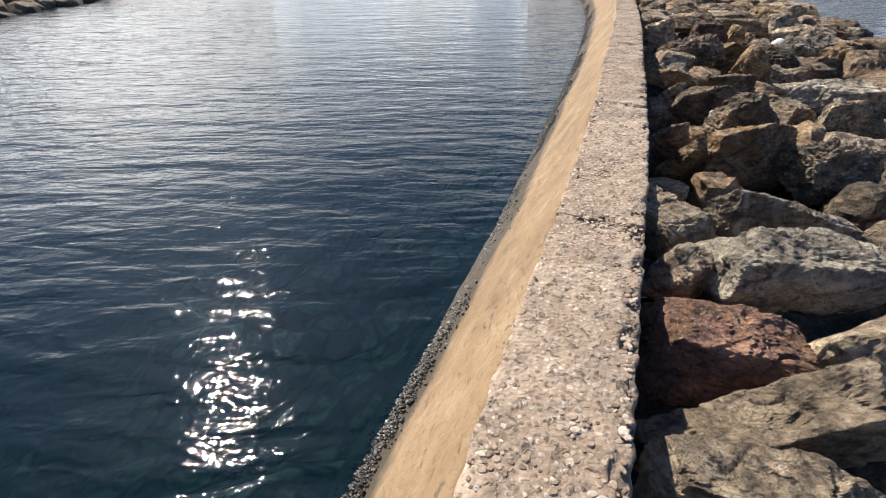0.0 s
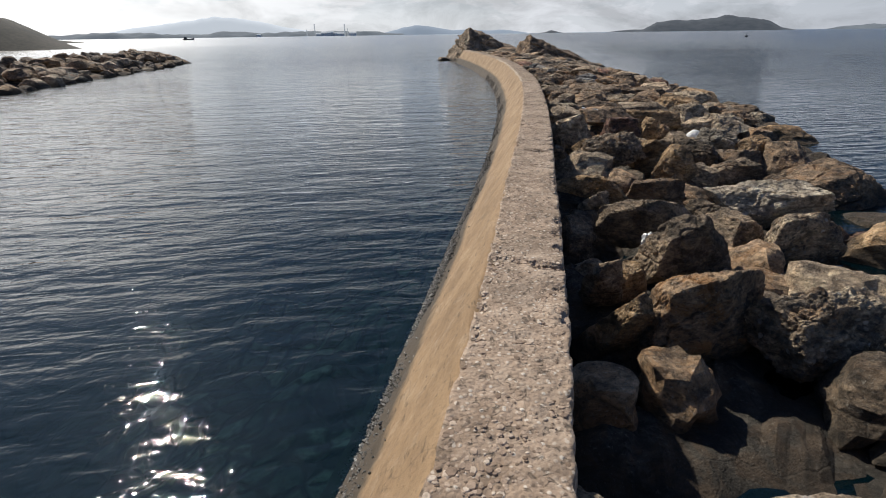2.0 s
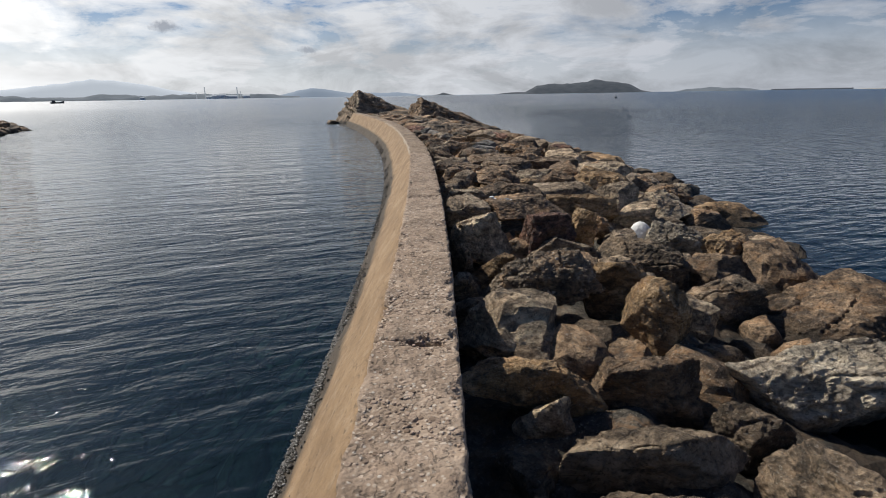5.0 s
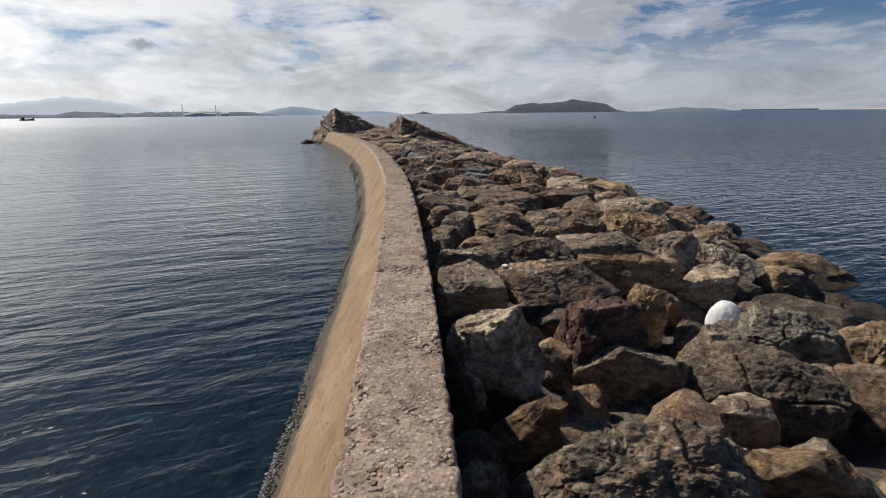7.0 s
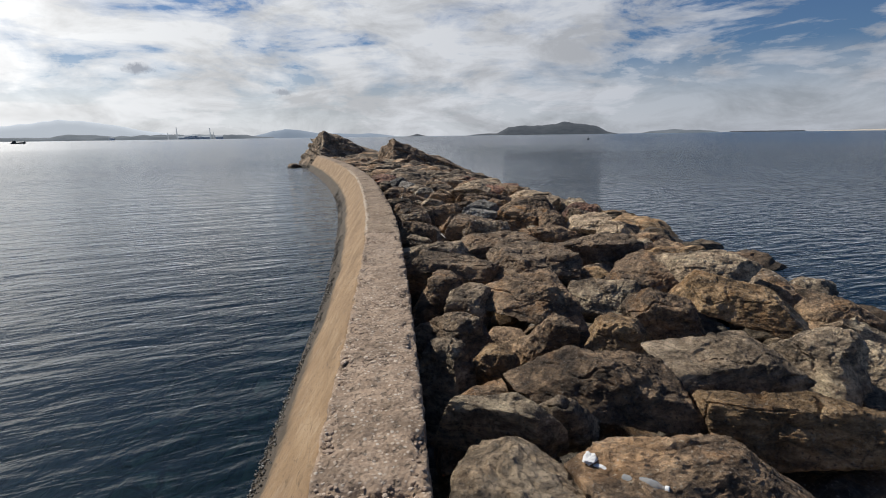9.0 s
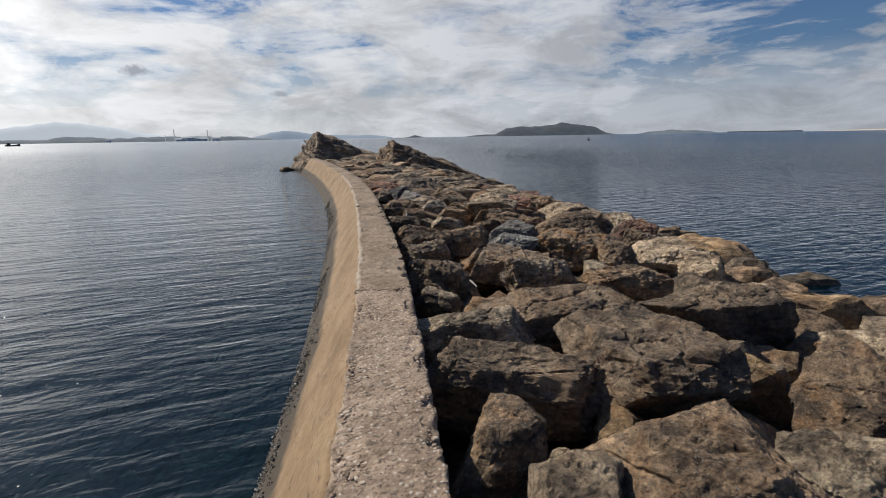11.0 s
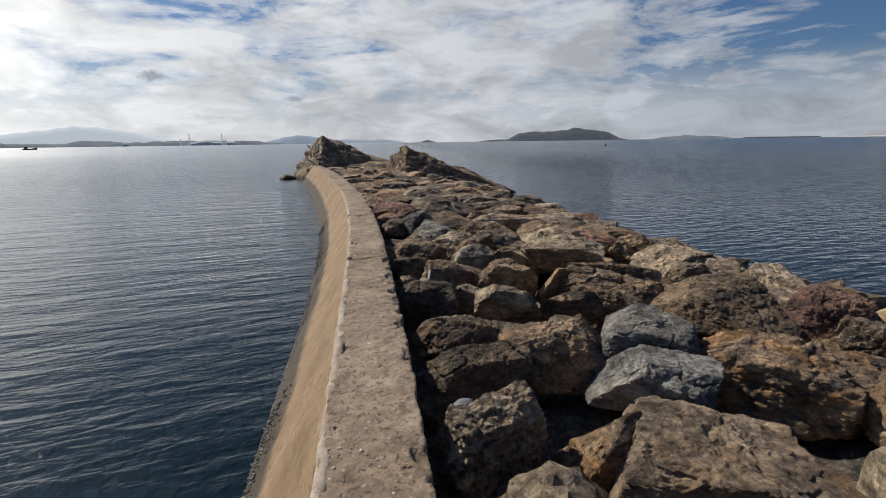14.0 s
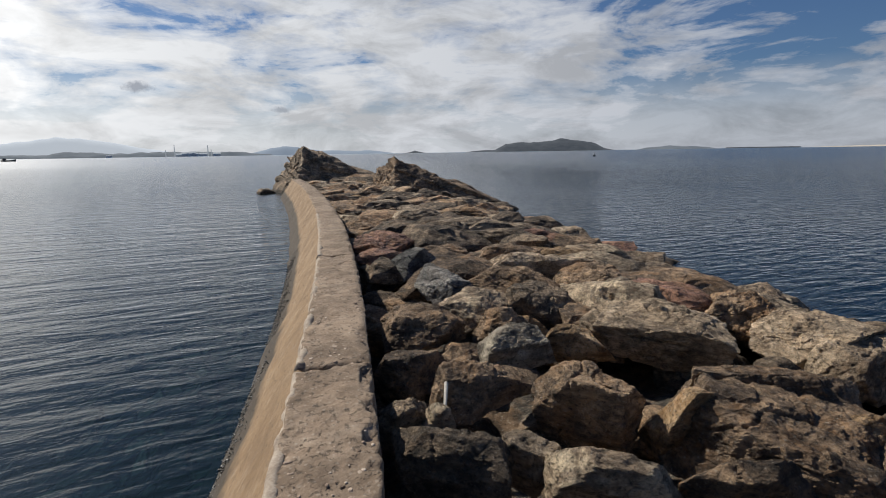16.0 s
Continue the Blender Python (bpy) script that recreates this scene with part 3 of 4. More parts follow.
def cap_rough(p, prof, ys, seed):
    u, z = prof[:, 0], prof[:, 1]
    top = (z > CREST - 0.02)
    q = p.copy()
    pits = np.minimum(0, vnoise(q * 26, seed) + 0.25) * 0.016
    q[:, 2] += top * (0.010 * fbm(q * 3.0, 3, seed) + 0.006 * fbm(q * 18, 3, seed + 3) + pits)
    rim = np.exp(-((u + 0.0) / 0.05) ** 2) + np.exp(-((u + WIDE) / 0.05) ** 2)
    chip = np.maximum(0, fbm(np.stack([ys * 7, u * 9, z * 9], 1), 4, seed + 11) - 0.05)
    q[:, 2] -= 0.050 * rim * chip * top
    q[:, 0] += np.where(u > -0.06, 0.013 * fbm(np.stack([ys * 16, z * 9, u * 0], 1), 4, seed + 7) - 0.03 * chip * top, 0.0)
    q[:, 0] += np.where(u < -WIDE + 0.06, 0.013 * fbm(np.stack([ys * 10, z * 10, u * 0 + 3], 1), 4, seed + 17), 0.0)
    ends = np.minimum(ys - ys.min(), ys.max() - ys)
    q[:, 2] -= top * 0.045 * np.exp(-(ends / 0.05) ** 2) * np.maximum(0, fbm(np.stack([u * 9, ys * 3, z], 1), 3, seed + 23) + 0.25)
    q[:, 2] -= top * 0.09 * ((np.abs(ys - 8.47) < 0.04) & (np.abs(u + 0.22) < 0.12))
    return q


def face_rough(p, prof, ys, seed):
    q = p.copy()
    n = 0.018 * fbm(np.stack([ys * 1.3, prof[:, 1] * 3, prof[:, 0]], 1), 4, seed) + 0.004 * fbm(q * 22, 3, seed + 2)
    q[:, 0] -= n
    q[:, 2] += n * 0.5
    return q


for k in range(len(JOINTS) - 1):
    y0, y1 = JOINTS[k], JOINTS[k + 1]
    fine = 0.018 if y1 < 26 else 0.05
    cols = int(WIDE / fine)
    prof = [(-WIDE - 0.02, 0.85), (-WIDE - 0.005, CREST - 0.035)] + [(-WIDE + WIDE * i / cols, CREST) for i in range(cols + 1)] + [(0.004, CREST - 0.03)] + [(0.01, CREST - 0.10 * i) for i in range(1, 7)] + [(0.0, -0.4)]
    strip("cap_slab", y0, y1, prof, fine if y0 > -1 else 0.03, CONCRETE if y1 < 19.5 else CONCRETE_WORN, 30 + k, cap_rough,
          "pebbly exposed aggregate concrete cap" if y1 < 19.5 else "worn flat concrete cap", 0.012)

strip("wall_core", -5.9, 53.4, [(-WIDE + 0.03, 0.2), (-WIDE + 0.03, CREST - 0.11), (-0.03, CREST - 0.11), (-0.03, 0.2)], 0.4, CONCRETE, 29, lambda p, prof, ys, seed: p, "rough concrete under the cap slabs")

SLOPE = [(-WIDE - 0.003, CREST - 0.03), (-WIDE - 0.03, CREST - 0.05)] + [(-WIDE - 0.03 - (BATTER + 0.30) * (i / 16), CREST - 0.05 - (CREST + 0.45) * (i / 16)) for i in range(1, 17)]
strip("battered_face", -6.0, 53.5, SLOPE[::-1] + [(-WIDE + 0.06, CREST - 0.05), (-WIDE + 0.06, -0.5)], 0.06, RENDER, 71, face_rough, "smooth sandy brown rendered slope")


MORTAR = simple_material("pale_lime_mortar", (0.27, 0.21, 0.155), (0.47, 0.395, 0.31), 9.0, 0.9, 0.6, 0.01)


def rim_rough(p, prof, ys, seed):
    q = p.copy()
    lift = fbm(np.stack([ys * 2.2, prof[:, 0] * 8, prof[:, 1]], 1), 4, seed)
    q[:, 2] += 0.013 * lift - 0.004 + 0.006 * fbm(q * 24, 3, seed + 3)
    q[:, 0] += 0.012 * fbm(np.stack([ys * 11, prof[:, 0] * 0, prof[:, 1] * 0], 1), 3, seed + 5)
    return q


for k in range(5, 8):
    rim = [(-WIDE - 0.035, CREST - 0.09), (-WIDE - 0.022, CREST - 0.02)] + [(-WIDE - 0.01 + 0.018 * i, CREST + 0.003 - 0.003 * (i - 1) ** 2) for i in range(4)] + [(-WIDE + 0.05, CREST - 0.03)]
    strip("mortar_rim", JOINTS[k] + 0.05, JOINTS[k + 1] - 0.05, rim, 0.025, MORTAR, 140 + k, rim_rough, "pale broken mortar rim along the cap")


def dome(rng, x, y, z, r, flat, nx=0.0):
    """A small stone half sunk in a surface: a squashed, jittered eight-sided cap."""
    pts, k = [], 6
    a0 = rng.uniform(0, 6.28)
    sx, sy = r * rng.uniform(0.7, 1.3), r * rng.uniform(0.7, 1.3)
    for i in range(k):
        a = a0 + 6.283 * i / k
        pts.append((x + sx * math.cos(a), y + sy * math.sin(a), z - 0.3 * r))
    for i in range(k):
        a = a0 + 6.283 * (i + 0.5) / k
        pts.append((x + 0.65 * sx * math.cos(a) + nx * r * flat, y + 0.65 * sy * math.sin(a), z + r * flat * rng.uniform(0.7, 1.0)))
    pts.append((x + nx * r * flat * 1.2, y, z + r * flat * 1.15))
    return pts


DOME_FACES = [(i, (i + 1) % 6, 6 + i) for i in range(6)] + [((i + 1) % 6, 6 + (i + 1) % 6, 6 + i) for i in range(6)] + [(6 + i, 6 + (i + 1) % 6, 12) for i in range(6)]


def pebbles():
    rng = np.random.default_rng(5)
    verts, faces = [], []
    for _ in range(13000):
        y = rng.uniform(0.4, 19.0) if rng.random() < 0.93 else rng.uniform(19.0, 29.0)
        u = -WIDE + 0.015 + (WIDE - 0.03) * rng.random()
        ax, ay = across(y)
        r = min(0.026, 0.0065 * math.exp(rng.normal(0.40, 0.45)))
        b = len(verts)
        verts += dome(rng, edge_x(y) + ax * u, y + ay * u, CREST - 0.004, r, rng.uniform(0.03, 0.13))
        faces += [tuple(b + i for i in f) for f in DOME_FACES]
    ob = mesh_object("aggregate", verts, faces, PEBBLE, parent=wall)
    return tagged(ob, "pebbles standing proud of the worn concrete", kind="stuff")


pebbles()


def barnacles():
    rng = np.random.default_rng(6)
    verts, faces = [], []
    for _ in range(26000):
        y = rng.uniform(0.0, 34.0) if rng.random() < 0.5 else rng.uniform(0.5, 12.0)
        s = rng.normal(0.07, 0.11)
        z = s
        u = -WIDE - 0.03 - (BATTER + 0.30) * (CREST - 0.05 - z) / (CREST + 0.45)
        ax, ay = across(y)
        r = min(0.020, 0.006 * math.exp(rng.normal(0.2, 0.42)))
        b = len(verts)
        verts += dome(rng, edge_x(y) + ax * u, y + ay * u, z, r, rng.uniform(0.4, 0.8), -0.8)
        faces += [tuple(b + i for i in f) for f in DOME_FACES]
    ob = mesh_object("barnacle_band", verts, faces, BARNACLE, parent=wall)
    return tagged(ob, "dark wet band of barnacles and shells at the waterline", kind="stuff")


barnacles()


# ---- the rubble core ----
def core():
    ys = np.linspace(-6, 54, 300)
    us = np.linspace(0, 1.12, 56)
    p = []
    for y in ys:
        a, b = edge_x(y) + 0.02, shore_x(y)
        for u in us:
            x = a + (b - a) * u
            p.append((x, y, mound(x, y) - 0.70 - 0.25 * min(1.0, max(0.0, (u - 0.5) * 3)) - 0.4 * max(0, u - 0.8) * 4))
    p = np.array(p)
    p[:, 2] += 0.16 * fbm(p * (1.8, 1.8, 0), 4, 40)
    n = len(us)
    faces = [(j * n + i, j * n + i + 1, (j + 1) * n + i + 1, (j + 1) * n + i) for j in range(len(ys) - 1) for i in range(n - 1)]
    # stone toned darker than the boulders, so the gaps above it look shaded
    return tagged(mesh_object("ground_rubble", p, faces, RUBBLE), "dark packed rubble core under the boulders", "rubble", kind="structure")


core()

# ---- the boulders that can be told apart, along the walk ----
boulder(1.15, 1.12, 0.97, 0.82, 0.27, 0.35, -7, "tan", 8, 5, level=6)
boulder(1.33, 1.45, 1.00, 1.03, 0.34, 0.35, 5, "tan", 9, -10, level=6)
boulder(2.08, 1.92, 1.02, 0.54, 0.33, 0.59, 22, "tan", 22, -5, level=5)
boulder(1.37, 1.94, 1.01, 0.77, 0.43, 0.40, -14, "rust", 18, 1, level=6)
boulder(1.40, 2.54, 0.99, 0.42, 0.25, 0.35, 28, "tan", 22, 7, level=5)
boulder(2.14, 2.56, 1.04, 1.17, 0.44, 0.41, 6, "pale", 13, 9, level=6)
boulder(1.51, 3.08, 1.04, 0.45, 0.78, 0.37, 24, "tan", -3, -7, level=6)
boulder(2.51, 3.32, 1.05, 1.01, 0.35, 0.70, 2, "veined", 20, 8, level=6)
boulder(4.14, 5.06, 0.77, 0.87, 0.45, 0.73, -2, "pebble", 13, 2, level=6)
boulder(3.37, 5.40, 0.88, 1.20, 0.60, 1.20, 9, "rusty", 10, -7, level=6)
boulder(2.58, 5.46, 0.72, 0.33, 0.24, 1.01, 3, "ochre", 22, 10, level=5)
boulder(2.90, 6.18, 0.62, 0.35, 0.22, 0.48, -4, "grey", 17, -5, level=5)
boulder(3.20, 6.26, 0.52, 0.33, 0.24, 0.45, 18, "ochre", 12, 0, level=5)
boulder(3.94, 6.56, 0.90, 0.85, 0.46, 0.85, 1, "dark", 13, -5, level=6)
boulder(5.67, 7.00, 0.70, 0.91, 0.32, 1.20, -13, "pebble", 16, -4, level=6)
boulder(3.83, 7.37, 0.78, 0.86, 0.30, 0.55, -23, "dark", 16, -1, level=6)
boulder(5.06, 7.42, 0.52, 0.60, 0.69, 0.45, 3, "dark", 4, 3, level=5)
boulder(3.22, 7.58, 0.47, 0.56, 0.79, 0.81, -5, "dark", 11, 4, level=6)
boulder(4.28, 7.99, 0.57, 0.92, 0.31, 0.35, -26, "tan", 18, -7, level=6)
boulder(5.21, 8.04, 0.47, 0.45, 0.39, 0.49, -3, "dark", 7, -3, level=5)
boulder(6.23, 8.24, 0.62, 1.30, 0.60, 0.63, -7, "pale", 18, -7, level=6)
boulder(3.83, 8.58, 0.52, 0.45, 0.33, 0.63, -7, "grey", 9, -10, level=5)
boulder(4.70, 8.62, 0.66, 0.77, 0.33, 0.52, -25, "brown", 22, 2, level=6)
boulder(3.82, 8.82, 0.69, 0.75, 0.28, 0.35, -23, "ochre", 11, 10, level=6)
boulder(7.97, 9.30, 0.52, 1.94, 1.57, 0.86, 1, "brown", 5, -10, level=6)
boulder(5.48, 9.34, 0.96, 0.48, 0.41, 0.61, -50, "ochre", 3, 10, level=5)
boulder(6.79, 9.90, 0.52, 0.82, 0.50, 0.49, -11, "dark", 6, -5, level=6)
boulder(5.56, 9.96, 0.92, 0.65, 0.29, 0.51, -35, "ochre", 20, -2, level=5)
boulder(4.76, 10.43, 1.00, 1.06, 0.47, 0.54, -29, "pebble", 10, -7, level=6)
boulder(4.07, 10.68, 0.72, 0.28, 0.22, 0.36, -6, "grey", 16, -5, level=5)
boulder(6.03, 10.72, 0.67, 0.52, 0.24, 0.45, -29, "tan", 22, -11, level=5)
boulder(6.73, 11.02, 0.70, 1.05, 0.74, 0.64, -42, "dark", 10, -3, level=6)
boulder(4.61, 11.13, 0.76, 0.30, 0.24, 0.44, 12, "ochre", 22, 2, level=5)
boulder(8.20, 11.17, 0.67, 0.68, 0.47, 0.45, 12, "ochre", 12, -2, level=5)
boulder(8.63, 11.29, 0.44, 0.94, 0.89, 0.68, -30, "tan", 1, -10, level=6)
boulder(5.97, 11.54, 0.72, 0.85, 0.31, 0.61, -33, "grey", 21, 10, level=6)
boulder(7.63, 11.58, 0.74, 0.81, 0.50, 0.49, -44, "pale", 8, 2, level=6)
boulder(6.71, 11.59, 0.70, 0.60, 0.32, 0.44, 12, "tan", 15, -8, level=5)
boulder(4.43, 11.73, 0.72, 0.26, 0.36, 0.74, 6, "dark", 22, -2, level=5)
boulder(4.78, 11.94, 1.07, 0.70, 0.58, 0.62, -42, "grey", 10, -6, level=5)
boulder(5.77, 11.95, 0.99, 0.67, 0.47, 0.64, -2, "rust", 11, -6, level=5)
boulder(6.58, 12.26, 0.90, 0.38, 0.27, 0.57, -9, "ochre", 6, 9, level=5)
boulder(5.61, 12.36, 0.62, 0.20, 0.21, 0.35, -43, "ochre", 8, -10, level=5)
boulder(5.89, 12.77, 1.07, 1.09, 0.63, 0.35, -8, "brown", 2, 1, level=6)
boulder(7.95, 12.80, 0.77, 0.58, 0.47, 0.43, -42, "tan", 12, -5, level=5)
boulder(4.97, 12.99, 1.10, 0.71, 0.73, 0.47, -14, "tan", 3, 9, level=5)
boulder(7.12, 13.15, 0.92, 1.22, 0.38, 0.40, -38, "ochre", 14, -2, level=6)
boulder(5.73, 13.63, 1.02, 0.29, 0.22, 0.41, -44, "grey", 18, -9, level=5)
boulder(5.24, 13.67, 1.07, 0.71, 0.24, 0.35, -37, "grey", 15, 2, level=5)
boulder(9.38, 13.70, 0.67, 0.84, 0.59, 0.41, -41, "grey", 10, 3, level=6)
boulder(8.29, 13.75, 0.97, 0.70, 0.44, 0.42, 5, "grey", 13, 1, level=5)
boulder(7.25, 13.75, 1.00, 0.94, 0.67, 0.35, -7, "tan", 7, -2, level=6)
boulder(6.19, 13.83, 1.07, 0.94, 0.66, 0.37, -14, "brown", 4, 10, level=6)
boulder(6.91, 14.54, 1.00, 0.48, 0.51, 0.35, -33, "ochre", 7, 9, level=5)
boulder(5.34, 14.60, 0.97, 0.38, 0.32, 0.35, -52, "grey", 9, -5, level=5)
boulder(5.75, 14.60, 0.92, 0.36, 0.26, 0.35, -55, "ochre", 11, 4, level=5)
boulder(6.29, 14.78, 1.02, 0.47, 0.35, 0.56, -1, "brown", 16, 5, level=5)
boulder(10.50, 14.84, 0.57, 0.77, 0.73, 0.45, -10, "brown", 4, -11, level=6)
boulder(7.79, 14.86, 1.02, 0.73, 0.61, 0.43, -32, "brown", 9, 8, level=6)
boulder(8.98, 14.90, 1.02, 1.01, 0.78, 0.35, -43, "ochre", 7, 6, level=6)
boulder(5.61, 15.32, 0.97, 0.49, 0.44, 0.35, 7, "dark", 7, 1, level=5)
boulder(7.43, 15.43, 1.02, 0.76, 0.57, 0.35, -36, "grey", 5, 2, level=6)
boulder(6.72, 15.77, 1.07, 0.81, 0.97, 0.38, 7, "brown", 3, -1, level=6)
boulder(6.06, 15.85, 1.02, 0.46, 0.58, 0.35, -34, "tan", 3, 2, level=5)
boulder(8.42, 15.96, 1.02, 0.88, 0.74, 0.35, -2, "brown", 4, -5, level=6)
boulder(9.76, 16.26, 0.97, 1.13, 0.99, 0.44, -34, "grey", 3, -9, level=6)
boulder(5.92, 16.47, 1.02, 0.43, 0.54, 0.35, -41, "brown", 0, -3, level=5)
boulder(7.62, 17.10, 1.07, 1.26, 1.16, 0.53, -29, "slab", 7, 1, level=6)
boulder(6.49, 17.20, 1.07, 1.38, 0.60, 0.57, -21, "slab", 7, 10, level=6)
boulder(9.30, 17.80, 0.95, 1.33, 0.84, 0.53, -5, "slab", 4, -0, level=6)
boulder(6.55, 18.01, 1.05, 1.03, 0.44, 0.35, -19, "grey", 4, -8, level=6)
boulder(7.50, 18.24, 1.07, 1.35, 0.74, 0.42, -24, "slab", 9, -3, level=6)
boulder(9.12, 18.98, 0.94, 1.26, 0.57, 0.64, -19, "brown", 7, 8, level=6)
boulder(6.59, 19.08, 0.97, 0.48, 0.26, 0.45, -48, "grey", 22, 9, level=5)
boulder(8.19, 19.38, 1.06, 0.88, 0.33, 0.48, -14, "pebble", 16, 7, level=6)
boulder(11.10, 19.59, 0.75, 0.66, 0.84, 0.52, -41, "tan", 5, -7, level=6)
boulder(6.93, 20.11, 1.02, 0.65, 0.45, 0.44, -39, "brown", 6, 8, level=5)
boulder(10.08, 20.28, 0.92, 0.61, 0.57, 0.52, -2, "brown", 5, 9, level=5)
boulder(11.07, 20.34, 0.80, 1.04, 1.14, 0.55, -32, "tan", 4, -4, level=6)
boulder(8.25, 20.42, 0.97, 1.01, 1.00, 0.45, -32, "slab", 3, 5, level=6)
boulder(7.92, 21.08, 0.99, 0.71, 0.39, 0.70, -0, "rusty", 10, 0, level=5)
boulder(7.17, 21.13, 1.04, 0.73, 0.42, 0.60, 8, "pebble", 12, -3, level=6)
boulder(9.92, 21.21, 1.02, 1.21, 0.84, 0.61, -56, "rusty", 7, 3, level=6)
boulder(8.70, 21.25, 1.00, 0.77, 0.60, 0.36, -46, "slate", 8, -4, level=6)
boulder(11.84, 21.49, 0.77, 0.84, 0.62, 0.55, 4, "dark", 5, 2, level=6)
boulder(7.46, 21.84, 1.02, 0.95, 0.45, 0.35, 2, "rusty", 9, -1, level=6)
boulder(9.08, 21.84, 1.08, 0.80, 0.74, 0.35, -38, "slate", 5, 2, level=6)
boulder(8.35, 22.12, 1.04, 0.88, 0.69, 0.49, -12, "brown", 6, -9, level=6)
boulder(12.23, 22.37, 0.77, 0.82, 0.82, 0.44, -49, "rust", 4, 3, level=6)
boulder(10.76, 22.54, 1.00, 1.26, 1.17, 0.53, 8, "brown", 4, -3, level=6)
boulder(7.60, 22.57, 1.04, 0.87, 0.47, 0.35, 3, "brown", 5, 8, level=6)
boulder(9.88, 23.01, 0.87, 0.46, 0.25, 0.36, -41, "brown", 12, 10, level=5)
boulder(9.23, 23.15, 0.92, 0.67, 0.22, 0.40, -30, "rusty", 16, -3, level=5)
boulder(10.34, 23.24, 0.87, 0.48, 0.25, 0.35, -40, "ochre", 12, -10, level=5)
boulder(8.57, 23.41, 1.00, 0.70, 0.25, 0.46, -33, "grey", 22, 6, level=5)
boulder(9.95, 23.42, 1.02, 1.18, 1.05, 0.48, -52, "brown", 3, 7, level=6)
boulder(10.28, 23.71, 1.02, 1.21, 0.41, 0.36, -29, "brown", 7, 2, level=6)
boulder(9.47, 23.79, 1.05, 0.47, 0.22, 0.56, 1, "ochre", 22, 11, level=5)
boulder(8.28, 23.87, 0.92, 0.33, 0.22, 0.35, -51, "tan", 18, 10, level=5)
boulder(7.80, 23.95, 1.00, 0.66, 0.29, 0.38, -30, "dark", 10, -0, level=5)
boulder(12.46, 24.05, 0.82, 0.65, 0.73, 0.35, -48, "tan", 2, 7, level=5)
boulder(11.82, 24.11, 0.82, 0.63, 0.53, 0.44, 6, "tan", 11, 4, level=5)
boulder(8.97, 24.23, 1.07, 0.77, 0.42, 0.65, -55, "brown", 10, 4, level=6)
boulder(7.88, 24.44, 0.90, 0.22, 0.21, 0.35, -6, "grey", 11, 5, level=5)
boulder(11.99, 24.55, 0.92, 0.84, 0.79, 0.44, 7, "tan", 4, -2, level=6)
boulder(7.72, 24.59, 0.92, 0.33, 0.22, 0.35, 9, "dark", 15, -4, level=5)
boulder(8.45, 24.74, 1.02, 0.58, 0.36, 0.35, -5, "brown", 11, -11, level=5)
boulder(10.31, 24.84, 1.15, 1.06, 0.81, 0.54, -56, "tan", 6, -1, level=6)
boulder(12.31, 24.88, 0.87, 0.77, 0.90, 0.52, -6, "grey", 6, -2, level=6)
boulder(9.47, 25.05, 1.05, 0.45, 0.21, 0.35, -36, "ochre", 9, -10, level=5)
boulder(8.89, 25.08, 1.12, 0.65, 0.33, 0.35, -0, "pale", 15, -4, level=5)
boulder(7.97, 25.19, 1.02, 0.49, 0.48, 0.35, -52, "brown", 6, -0, level=5)
boulder(9.97, 25.28, 1.02, 0.27, 0.47, 0.39, 6, "tan", 6, 6, level=5)
boulder(12.00, 25.41, 0.97, 0.77, 0.65, 0.51, -57, "brown", 4, -9, level=6)
boulder(9.13, 25.71, 1.07, 0.47, 0.36, 0.35, -58, "brown", 8, -7, level=5)
boulder(8.36, 26.27, 1.07, 0.72, 0.74, 0.35, -17, "brown", 4, -6, level=5)
boulder(9.94, 26.30, 1.07, 0.79, 0.78, 0.37, -38, "dark", 4, 10, level=6)
boulder(9.14, 26.39, 1.07, 0.68, 0.68, 0.37, -36, "grey", 4, -10, level=5)
boulder(11.18, 27.01, 1.02, 0.82, 0.83, 0.37, -2, "brown", 2, 3, level=6)
boulder(9.95, 27.22, 1.09, 0.95, 0.48, 0.35, -53, "brown", 2, 3, level=6)
boulder(9.11, 27.47, 1.10, 0.80, 0.52, 0.35, -57, "slate", 3, 5, level=6)
boulder(10.83, 27.83, 1.12, 1.59, 0.49, 0.35, -14, "tan", 3, 5, level=6)
boulder(9.01, 28.75, 1.12, 0.47, 0.61, 0.35, -47, "slate", 9, -8, level=5)
boulder(8.63, 28.76, 1.04, 0.39, 0.67, 0.35, -5, "dark", 1, -10, level=5)
boulder(9.15, 30.45, 1.12, 0.77, 1.32, 0.36, -39, "rust", 1, 9, level=6)


# ---- the rest of the boulders, packed between those above ----
TAKEN = [(7.52, 12.10, 0.40)] + [(o.location.x, o.location.y, 0.42 * max(o.dimensions.x, o.dimensions.y)) for o in scene.objects if o.name.startswith("boulder")]


HOLLOWS = ((2.15, 4.0, 0.55), (2.75, 3.95, 0.45), (3.40, 4.20, 0.40), (2.75, 6.3, 0.35), (3.1, 7.2, 0.3), (4.4, 5.1, 0.3), (7.9, 17.9, 0.3), (6.0, 12.2, 0.25))


